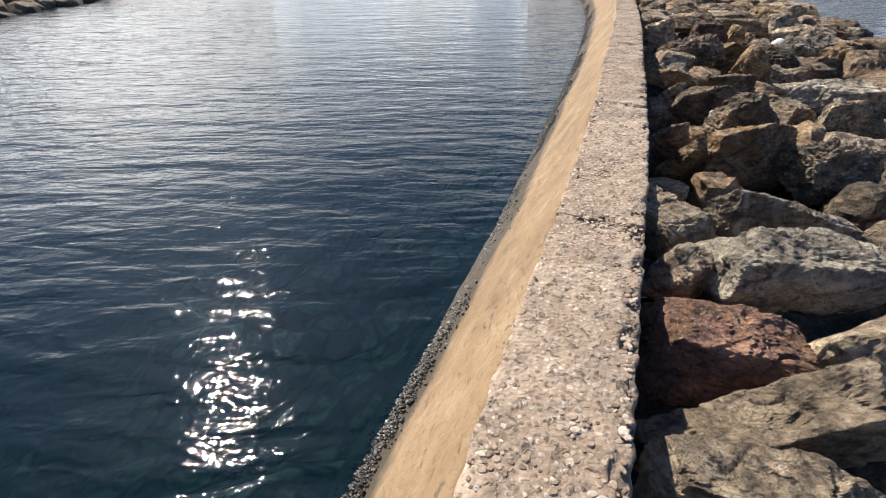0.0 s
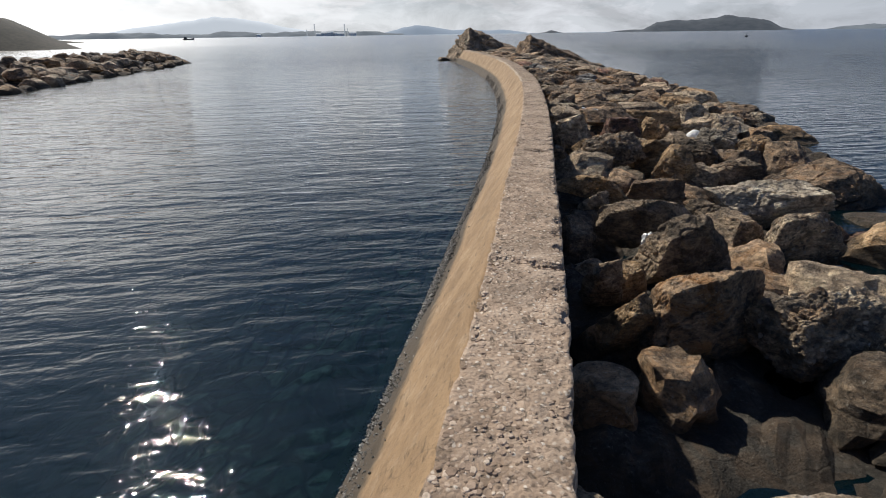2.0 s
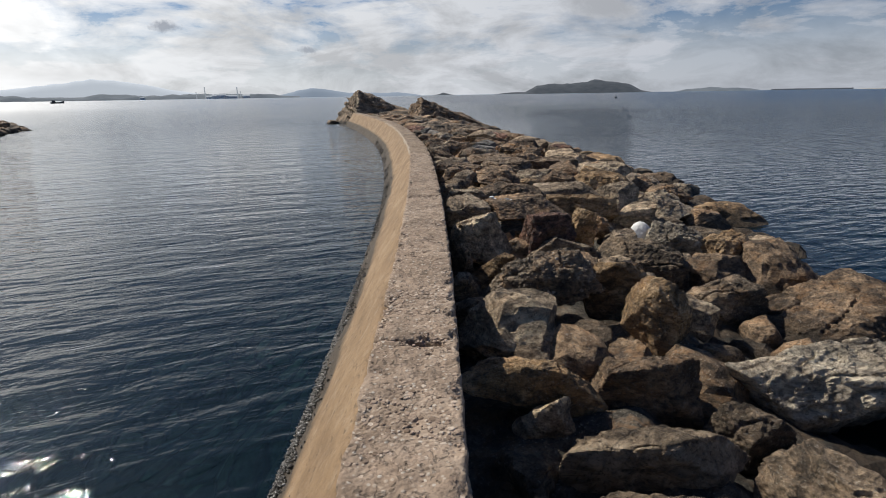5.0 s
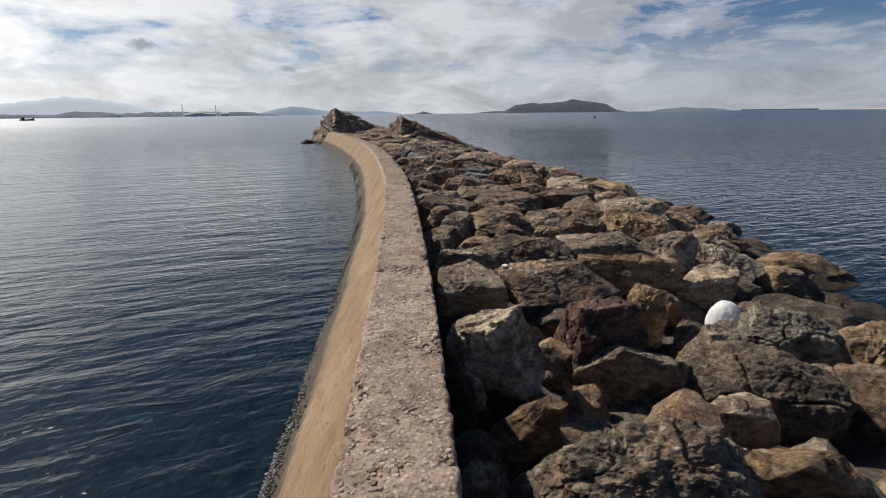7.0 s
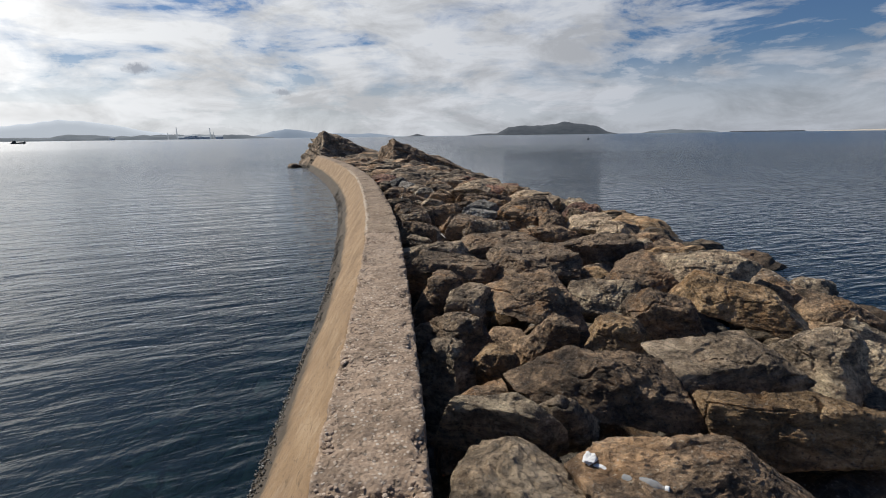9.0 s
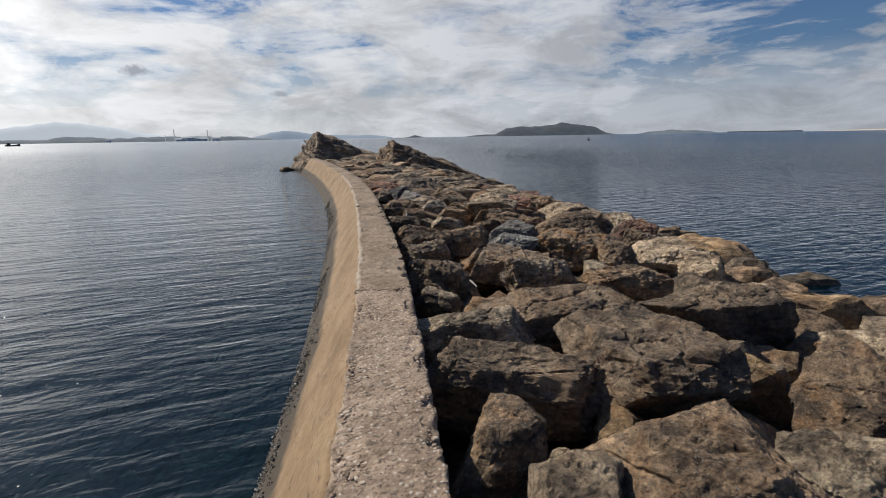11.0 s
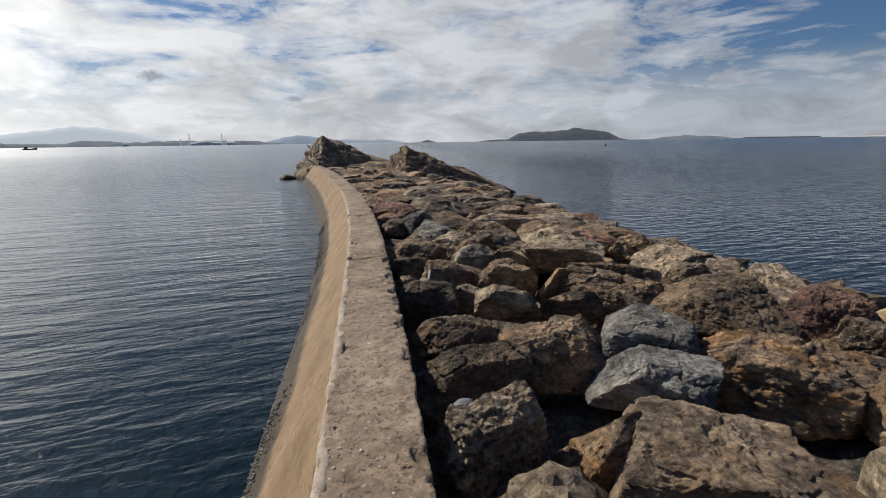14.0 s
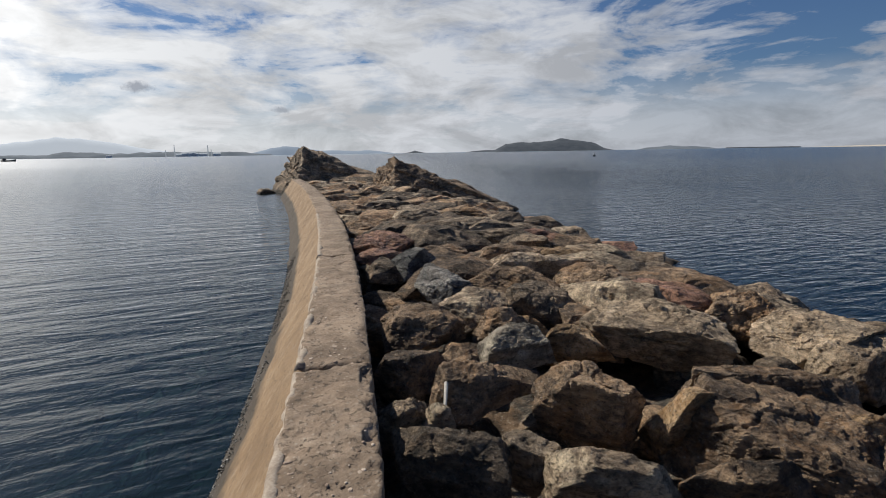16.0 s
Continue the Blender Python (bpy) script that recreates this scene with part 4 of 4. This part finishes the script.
def pack():
    rng = np.random.default_rng(12)
    spots = list(TAKEN) + list(HOLLOWS)
    heaps = {"brown": [], "grey": [], "dark": [], "ochre": []}
    made = 0
    for radius, tries in ((0.55, 700), (0.42, 1800), (0.32, 3000), (0.22, 4200), (0.15, 5200)):
        for _ in range(tries):
            y = rng.uniform(-4.5, 56)
            a, b = edge_x(min(y, 54)) + 0.06 + radius * 0.9, shore_x(min(y, 55)) + 0.2
            x = rng.uniform(a, b)
            r = radius * rng.uniform(0.85, 1.2)
            sorted_part = 0.7 < y < 25.5 and x < a + 0.72 * (b - a)
            close = (1.0 if radius > 0.3 else 0.86) if sorted_part else 0.78
            if any((x - sx) ** 2 + (y - sy) ** 2 < (close * (r + sr)) ** 2 for sx, sy, sr in spots):
                continue
            spots.append((x, y, r))
            single = radius > 0.3 and -1 < y < 31 and made < 195
            made += single
            tone = str(rng.choice(["brown", "grey", "dark", "ochre", "rust", "pebble"] if single else ["brown", "grey", "dark", "ochre"], p=([0.30, 0.24, 0.30, 0.04, 0.04, 0.08] if y > 26 else [0.46, 0.18, 0.18, 0.08, 0.04, 0.06]) if single else [0.32, 0.26, 0.37, 0.05] if y > 26 else [0.5, 0.2, 0.2, 0.1]))
            drop = 0.30 if radius < 0.2 else 0.20 if radius < 0.3 else 0.07 if radius < 0.4 else 0.0
            flatness, spread, turn = rng.uniform(0.55, 0.9), rng.uniform(1.05, 1.45), rng.uniform(0, 180)
            if y > 26:
                flatness, spread, turn = 0.6 * flatness, spread * 1.35, -25 + 0.45 * (turn - 90)
            if sorted_part:
                drop += 0.16
            boulder(x, y, mound(x, min(y, 54)) + rng.normal(-0.02, 0.09) - drop, 2 * r * spread, 2 * r * rng.uniform(0.85, 1.15), 2 * r * flatness + 0.15,
                    turn, tone, rng.normal(0, 9), rng.normal(0, 9), 4 if single or (radius > 0.3) else 3, layered=0.9, heap=None if single else heaps[tone])
    for tone, heap in heaps.items():
        pile("rubble_heap", heap, ROCK[tone], {"brown": "brown broken stones filling the breakwater", "grey": "grey broken stones filling the breakwater", "dark": "dark broken stones filling the breakwater", "ochre": "ochre broken stones filling the breakwater"}[tone], "rubble")


pack()

# ---- the rocky head at the end of the wall ----
def outcrop(x, y, base, left, right, deep, tall, fall, tone, seed, label, turn=0):
    """A wedge of tilted bedrock: a steep broken end, and a slanting back that falls along the bedding."""
    rng = np.random.default_rng(seed)
    d, faces = ball(6)
    core_at = np.array([0.18 * right, 0, 0.34 * tall])
    peak = np.array([0, 0, tall])
    tilt = radians(fall)
    planes = [((math.sin(tilt), -0.10, math.cos(tilt)), peak), ((math.sin(tilt) * 0.8, 0.62, math.cos(tilt)), peak), ((-0.90, -0.15, 0.42), peak), ((-0.75, -0.6, 0.45), (-0.5 * left, -0.3 * deep, tall * 0.62)),
              ((0.05, -0.92, 0.38), (0, -0.36 * deep, tall * 0.8)), ((0, 0.92, 0.36), (0, 0.4 * deep, tall * 0.7)), ((-1, 0, 0.12), (-left, 0, 0)), ((1, 0, 0.1), (right, 0, 0)), ((0, 0, -1), (0, 0, 0)), ((0.1, -0.75, 0.68), (0.2 * right, -0.30 * deep, tall * 0.66))]
    r = 0.0
    for nv, at in planes:
        nv = np.array(nv, float) / np.linalg.norm(nv)
        r = r + (np.maximum(d @ nv, 1e-4) / max(0.15, float(nv @ (np.array(at, float) - core_at)))) ** 50
    p = d * (r ** (-1 / 50))[:, None]
    bed = np.array([math.sin(tilt), -0.12, math.cos(tilt)])
    lay = (p @ bed) / 0.34 + 0.4 * vnoise(p * 0.8, seed)
    cut = np.floor(p[:, 0] / 1.3 + 0.5 * vnoise(p * 0.9, seed + 4) + 0.3 * p[:, 2]).astype(np.int64)
    step = hash3(np.floor(lay).astype(np.int64), cut, np.zeros(len(p), np.int64), seed) - 0.55
    flat = 1 - np.abs(d @ bed) ** 2
    push = 0.42 * step * flat + 0.22 * np.floor(2.5 * fbm(p * 0.8, 3, seed + 8)) / 2.5 * (0.35 + 0.65 * flat) + 0.07 * fbm(p * 2.6, 4, seed + 3)
    p = p + d * push[:, None] + core_at
    m = np.array(Euler((0, 0, radians(turn))).to_matrix())
    ob = mesh_object("rock_outcrop", p @ m.T, faces, ROCK[tone], smooth=True, crease=24)
    ob.location = (x, y, base)
    return tagged(ob, label, "outcrop", "outcrops at the breakwater's end")


outcrop(10.9, 57.6, -0.6, 3.3, 5.8, 5.4, 3.8, 21, "dark", 900, "dark jagged rock outcrop at the end of the wall")
outcrop(14.0, 46.0, -0.6, 0.9, 6.0, 3.6, 3.05, 23, "brown", 901, "brown slanting rock outcrop among the boulders", -6)
boulder(8.35, 58.2, 0.35, 1.2, 0.9, 0.9, 10, "dark", name="sea_rock", label="small dark rock standing in the water", group="")

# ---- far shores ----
def far_material(name, a, b, scale, haze_glow, strength):
    """Distant land, with air haze put in as bluish colour and a glow of the surface."""
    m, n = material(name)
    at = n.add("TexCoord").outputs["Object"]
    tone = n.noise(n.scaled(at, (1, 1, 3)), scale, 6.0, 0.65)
    n.out(n.principled(n.ramp(tone, (0.4, a), (0.6, b)), 1.0, None, Emission_Color=rgb(*haze_glow), Emission_Strength=strength))
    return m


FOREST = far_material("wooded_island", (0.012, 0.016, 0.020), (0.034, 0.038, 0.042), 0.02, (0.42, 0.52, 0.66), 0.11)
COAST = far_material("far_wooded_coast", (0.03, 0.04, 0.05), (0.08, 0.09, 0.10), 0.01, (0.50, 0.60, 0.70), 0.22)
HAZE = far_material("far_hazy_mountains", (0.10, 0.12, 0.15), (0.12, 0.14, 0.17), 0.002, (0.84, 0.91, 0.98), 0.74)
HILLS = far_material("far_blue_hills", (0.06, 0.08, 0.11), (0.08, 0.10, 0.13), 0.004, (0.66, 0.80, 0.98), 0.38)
SCRUB = simple_material("scrub_hillside", (0.012, 0.015, 0.011), (0.050, 0.043, 0.032), 0.12, 0.95)
SAND = simple_material("pale_beach_sand", (0.45, 0.40, 0.32), (0.60, 0.54, 0.44), 0.02, 0.9)


def ridge(name, label, category, az0, az1, dist, heights, mat, seed, depth=0.12, ragged=0.2):
    """A hill range between two bearings, as a humped sheet with a ragged skyline."""
    na, nd = 120, 9
    p = []
    for i in range(na):
        s = i / (na - 1)
        az = radians(az0 + (az1 - az0) * s)
        h = float(np.interp(s, np.linspace(0, 1, len(heights)), heights))
        for j in range(nd):
            t = j / (nd - 1)
            r = dist * (1 + depth * t)
            hump = math.sin(math.pi * t) ** 0.7
            v = np.array([[i * 0.21, j * 0.8, seed]])
            p.append((6 + r * math.sin(az), 20 + r * math.cos(az), -0.3 + (dist * math.tan(radians(h)) * hump) * (1 + ragged * float(fbm(v, 4, seed)[0]))))
    faces = [(i * nd + j, i * nd + j + 1, (i + 1) * nd + j + 1, (i + 1) * nd + j) for i in range(na - 1) for j in range(nd - 1)]
    return tagged(mesh_object(name, p, faces, mat, smooth=True), label, category)


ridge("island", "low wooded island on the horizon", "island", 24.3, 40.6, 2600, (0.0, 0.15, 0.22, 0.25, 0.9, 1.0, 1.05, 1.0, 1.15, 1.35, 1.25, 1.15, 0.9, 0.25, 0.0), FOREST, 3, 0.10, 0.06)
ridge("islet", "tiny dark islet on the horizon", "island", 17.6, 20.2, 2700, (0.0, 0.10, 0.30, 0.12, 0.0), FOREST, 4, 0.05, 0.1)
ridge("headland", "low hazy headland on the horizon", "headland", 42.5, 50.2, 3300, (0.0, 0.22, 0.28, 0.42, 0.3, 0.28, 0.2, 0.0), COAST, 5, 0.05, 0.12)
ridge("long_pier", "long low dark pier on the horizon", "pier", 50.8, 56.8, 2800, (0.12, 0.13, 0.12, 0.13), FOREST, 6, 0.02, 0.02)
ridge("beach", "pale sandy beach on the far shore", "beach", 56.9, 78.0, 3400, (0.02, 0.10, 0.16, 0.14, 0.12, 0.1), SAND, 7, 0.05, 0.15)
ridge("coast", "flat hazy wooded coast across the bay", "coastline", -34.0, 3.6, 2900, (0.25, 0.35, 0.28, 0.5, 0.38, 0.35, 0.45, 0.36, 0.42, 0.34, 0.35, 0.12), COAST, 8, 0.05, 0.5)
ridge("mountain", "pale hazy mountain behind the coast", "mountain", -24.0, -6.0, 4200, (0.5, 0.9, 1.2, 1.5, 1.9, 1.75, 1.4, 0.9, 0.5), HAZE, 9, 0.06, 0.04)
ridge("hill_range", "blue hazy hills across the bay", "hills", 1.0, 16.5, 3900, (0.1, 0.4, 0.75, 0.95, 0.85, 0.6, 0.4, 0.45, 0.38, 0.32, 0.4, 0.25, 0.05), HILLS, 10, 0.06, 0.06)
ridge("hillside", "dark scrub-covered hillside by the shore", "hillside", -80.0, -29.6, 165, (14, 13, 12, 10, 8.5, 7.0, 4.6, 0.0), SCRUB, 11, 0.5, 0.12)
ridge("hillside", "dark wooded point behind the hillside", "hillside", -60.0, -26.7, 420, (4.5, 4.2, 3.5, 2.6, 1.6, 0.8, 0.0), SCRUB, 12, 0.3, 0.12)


# ---- the mole across the harbour mouth ----
def mole():
    rng = np.random.default_rng(31)
    ys = np.linspace(14, 67, 60)
    p = []
    for y in ys:
        end = min(1.0, (68.5 - y) / 6)
        for u in np.linspace(-1, 1, 11):
            p.append((-23.0 + u * 4.6 * end ** 0.5 - 0.02 * (y - 40), y, 1.05 * end ** 0.4 * (1 - u * u) ** 0.6 - 0.25))
    p = np.array(p)
    p[:, 2] += 0.2 * fbm(p * 0.9, 3, 3)
    faces = [(j * 11 + i, j * 11 + i + 1, (j + 1) * 11 + i + 1, (j + 1) * 11 + i) for j in range(59) for i in range(10)]
    tagged(mesh_object("mole", p, faces, RUBBLE), "low rubble mole across the harbour mouth", "mole", kind="structure")
    heaps = {"brown": [], "grey": [], "dark": [], "ochre": []}
    for y in np.arange(22, 68.5, 0.85):
        end = min(1.0, (69.0 - y) / 6)
        for k in range(4):
            u = 1.0 - 0.32 * k + rng.normal(0, 0.06)
            x = -23.0 + u * 4.6 * end ** 0.5 - 0.02 * (y - 40)
            tone = rng.choice(["brown", "grey", "dark", "ochre"], p=[0.4, 0.2, 0.3, 0.1])
            boulder(x, y + rng.normal(0, 0.2), 0.12 + 1.25 * max(0.05, 1 - u * u) ** 0.6 * end ** 0.4 + rng.normal(0, 0.12), rng.uniform(0.8, 1.5), rng.uniform(0.7, 1.2), rng.uniform(0.6, 1.0),
                    rng.uniform(0, 180), str(tone), rng.normal(0, 12), rng.normal(0, 12), 3, heap=heaps[str(tone)])
    for tone, heap in heaps.items():
        pile("mole_rubble", heap, ROCK[tone], "rough " + tone + " boulders piled on the mole across the water", "rubble")


mole()


# ---- works, boat and buoy across the bay ----
# air haze over the works is put in as a glow of the steel
PAINT_GREY = far_material("hazy_grey_steel", (0.10, 0.11, 0.12), (0.16, 0.17, 0.18), 0.05, (0.75, 0.83, 0.92), 0.42)
PAINT_WHITE = simple_material("white_paint", (0.66, 0.67, 0.68), (0.78, 0.78, 0.77), 0.6, 0.6)
HULL = simple_material("dark_hull_paint", (0.03, 0.035, 0.04), (0.06, 0.065, 0.07), 0.4, 0.5)


def part(name, bm, mat, parent, label=""):
    me = bpy.data.meshes.new(name)
    bm.to_mesh(me)
    bm.free()
    me.materials.append(mat)
    ob = new(name, me)
    ob.parent = parent
    if label:
        ob["label"] = label
    return ob


def tube(profile, sides=20):
    """A turned shape from (radius, height) pairs."""
    bm = bmesh.new()
    rings = [[bm.verts.new((r * math.cos(6.2832 * k / sides), r * math.sin(6.2832 * k / sides), z)) for k in range(sides)] for r, z in profile]
    for a, b in zip(rings, rings[1:]):
        for k in range(sides):
            bm.faces.new((a[k], a[(k + 1) % sides], b[(k + 1) % sides], b[k]))
    bm.faces.new(rings[0][::-1])
    bm.faces.new(rings[-1])
    return bm


def block(sx, sy, sz, bevel=0.02):
    bm = bmesh.new()
    bmesh.ops.create_cube(bm, size=1.0)
    for v in bm.verts:
        v.co = Vector((v.co.x * sx, v.co.y * sy, (v.co.z + 0.5) * sz))
    bmesh.ops.bevel(bm, geom=bm.edges[:], offset=bevel, segments=2, affect="EDGES")
    return bm


def bearing(az, dist):
    return 6 + dist * math.sin(radians(az)), 20 + dist * math.cos(radians(az))


def chimney(az, tall, girth):
    ob = tagged(new("chimney"), "tall thin grey industrial chimney on the far coast", "chimney", "chimneys of the works")
    ob.location = (*bearing(az, 2860), 0)
    part("shaft", tube([(girth, 0), (girth * 0.8, tall * 0.5), (girth * 0.62, tall)]), PAINT_GREY, ob)
    part("rim", tube([(girth * 0.75, tall), (girth * 0.75, tall + 2)]), PAINT_WHITE, ob, "pale rim band")


for az, tall, girth in ((-5.5, 55, 2.8), (-2.5, 52, 3.4), (-6.3, 30, 2.4), (-2.2, 34, 2.0)):
    chimney(az, tall, girth)


def works_hall(az, sx, sz):
    ob = tagged(new("factory_hall"), "low pale factory hall on the far coast", "factory building", "halls of the works")
    ob.location = (*bearing(az, 2840), 0)
    ob.rotation_euler = (0, 0, radians(-az))
    part("wall", block(sx, 40, sz, 0.5), PAINT_WHITE, ob)
    bm = bmesh.new()
    v = [bm.verts.new(c) for c in ((-sx / 2 - 1, -21, sz), (sx / 2 + 1, -21, sz), (sx / 2 + 1, 21, sz), (-sx / 2 - 1, 21, sz), (-sx / 2 - 1, 0, sz + 7), (sx / 2 + 1, 0, sz + 7))]
    for f in ((0, 1, 5, 4), (2, 3, 4, 5), (0, 4, 3), (1, 2, 5), (3, 2, 1, 0)):
        bm.faces.new([v[i] for i in f])
    part("roof", bm, PAINT_GREY, ob)


for az, sx, sz in ((-4.5, 40, 14), (-3.9, 26, 18), (-3.2, 60, 11), (-1.7, 34, 12), (-5.1, 30, 9)):
    works_hall(az, sx, sz)


def storage_tank(az, r, h):
    ob = tagged(new("storage_tank"), "round white storage tank on the far coast", "tank", "tanks of the works")
    ob.location = (*bearing(az, 2820), 0)
    part("shell", tube([(r, 0), (r, h)]), PAINT_WHITE, ob)
    part("lid", tube([(r * 1.02, h), (r * 0.6, h + 2.5), (0.3, h + 3.5)]), PAINT_GREY, ob)


for az, r, h in ((-4.2, 14, 16), (-3.5, 10, 13), (-11.0, 12, 10)):
    storage_tank(az, r, h)


def boat():
    ob = tagged(new("workboat"), "small dark workboat far out on the water", "boat")
    ob.location = (*bearing(-18.2, 620), 0)
    ob.rotation_euler = (0, 0, radians(12))
    bm = bmesh.new()
    rows = []
    for x, half, z in ((-5, 1.5, 1.3), (-2, 1.8, 1.2), (2, 1.7, 1.4), (4.5, 1.0, 1.8), (6, 0.1, 2.2)):
        rows.append([bm.verts.new(c) for c in ((x, -half, z), (x, -half * 0.7, -0.3), (x, half * 0.7, -0.3), (x, half, z))])
    for a, b in zip(rows, rows[1:]):
        for k in range(4):
            bm.faces.new((a[k], b[k], b[(k + 1) % 4], a[(k + 1) % 4]))
    bm.faces.new(rows[0])
    part("hull", bm, HULL, ob)
    cabin = block(2.6, 2.2, 1.9, 0.1)
    bmesh.ops.translate(cabin, verts=cabin.verts[:], vec=(-2.4, 0, 1.1))
    part("cabin", cabin, HULL, ob)
    mast = tube([(0.08, 2.9), (0.05, 5.0)], 8)
    bmesh.ops.translate(mast, verts=mast.verts[:], vec=(-2.4, 0, 0))
    part("mast", mast, PAINT_GREY, ob)


boat()


def buoy():
    ob = tagged(new("buoy"), "small dark navigation buoy out on the sea", "buoy")
    x, y = 5.4 + 230 * math.sin(radians(37.9)), 16.3 + 230 * math.cos(radians(37.9))
    ob.location = (x, y, 0)
    part("float", tube([(0.3, -0.2), (0.55, 0.1), (0.55, 0.5), (0.2, 0.7)]), HULL, ob)
    part("topmark", tube([(0.08, 0.7), (0.06, 1.2), (0.2, 1.25), (0.02, 1.6)], 10), HULL, ob)


buoy()

# ---- small things among the boulders ----
CHALK = simple_material("white_painted_stone", (0.62, 0.61, 0.58), (0.80, 0.79, 0.76), 5.0, 0.7, 0.4, 0.004)
PLASTIC = simple_material("crumpled_white_plastic", (0.68, 0.68, 0.67), (0.82, 0.82, 0.81), 6.0, 0.35, 0.2, 0.003)
DRIFT = simple_material("bleached_driftwood", (0.38, 0.35, 0.30), (0.58, 0.55, 0.49), 14.0, 0.85, 0.4, 0.003)
SLATE = simple_material("blue_grey_pebble", (0.10, 0.11, 0.135), (0.17, 0.18, 0.21), 12.0, 0.55)


def lump(name, x, y, z, size, mat, seed, rough, label, category, level=4, turn=0):
    """A rounded, dented small thing."""
    d, faces = ball(level)
    p = d * np.array(size) / 2 * (1 + rough * fbm(d * 1.6 + seed, 4, seed)[:, None])
    m = np.array(Euler((0, 0, radians(turn))).to_matrix())
    ob = mesh_object(name, p @ m.T, faces, mat, smooth=True)
    ob.location = (x, y, z)
    return tagged(ob, label, category)


lump("white_boulder", 7.56, 12.12, 0.38, (0.38, 0.36, 0.48), CHALK, 3, 0.06, "smooth rounded white boulder among the dark stones", "boulder", 5)
lump("plastic_bag", 3.68, 6.84, 0.46, (0.12, 0.10, 0.19), PLASTIC, 8, 0.35, "crumpled white plastic bag caught between boulders", "litter", 5)
lump("plastic_cup", 3.78, 6.60, 0.42, (0.09, 0.09, 0.20), PLASTIC, 15, 0.25, "crushed clear plastic cup between the boulders", "litter")
lump("cobble", 7.08, 21.22, 0.93, (0.16, 0.12, 0.11), SLATE, 5, 0.08, "smooth blue-grey cobble lying on the boulders", "stone")
lump("paper_scrap", 5.40, 12.98, 1.03, (0.10, 0.06, 0.03), PLASTIC, 21, 0.35, "scrap of white litter between the boulders", "litter", 5, 40)
lump("foam_piece", 5.43, 12.92, 1.01, (0.05, 0.09, 0.03), PLASTIC, 26, 0.3, "piece of white foam litter between boulders", "litter", 5, 30)
lump("food_wrapper", 3.02, 4.75, 0.22, (0.16, 0.10, 0.06), PLASTIC, 29, 0.4, "crumpled pale wrapper down between the boulders", "litter", 4, 20)


def plastic_bottle(x, y, z):
    """A crushed drinks bottle lying on its side."""
    ob = tagged(new("plastic_bottle"), "empty clear plastic bottle caught between two boulders", "bottle")
    ob.matrix_world = pose(x, y, z, 82, 12, 35)
    part("body", tube([(0.026, 0.0), (0.033, 0.008), (0.033, 0.05), (0.030, 0.06), (0.033, 0.07), (0.033, 0.125), (0.026, 0.155), (0.013, 0.178), (0.012, 0.19)], 20), CLEAR_PLASTIC, ob)
    part("cap", tube([(0.015, 0.188), (0.016, 0.190), (0.016, 0.204), (0.013, 0.206)], 16), PLASTIC, ob, "white screw cap")


CLEAR_PLASTIC = simple_material("clear_bottle_plastic", (0.72, 0.76, 0.78), (0.86, 0.88, 0.88), 8.0, 0.12, 0.2, 0.002, Transmission_Weight=0.7, IOR=1.2)
plastic_bottle(5.46, 12.82, 1.00)


def stick(x0, y0, z0, x1, y1, z1, r, label):
    a, b = Vector((x0, y0, z0)), Vector((x1, y1, z1))
    bm = tube([(r * 0.9, 0), (r, 0.3 * (b - a).length), (r * 0.8, 0.7 * (b - a).length), (r * 0.6, (b - a).length)], 9)
    for v in bm.verts:
        v.co.x += 0.012 * math.sin(v.co.z * 9)
        v.co.y += 0.010 * math.cos(v.co.z * 7)
    me = bpy.data.meshes.new("driftwood_stick")
    bm.to_mesh(me)
    bm.free()
    me.materials.append(DRIFT)
    ob = new("driftwood_stick", me)
    ob.matrix_world = Matrix.Translation(a) @ (b - a).to_track_quat("Z", "Y").to_matrix().to_4x4()
    return tagged(ob, label, "stick", "driftwood")


stick(8.10, 24.81, 0.98, 7.93, 24.38, 0.82, 0.017, "thin bleached driftwood stick lying between boulders")
stick(7.20, 19.55, 0.84, 7.21, 19.40, 0.80, 0.012, "short pale stick lying between boulders")
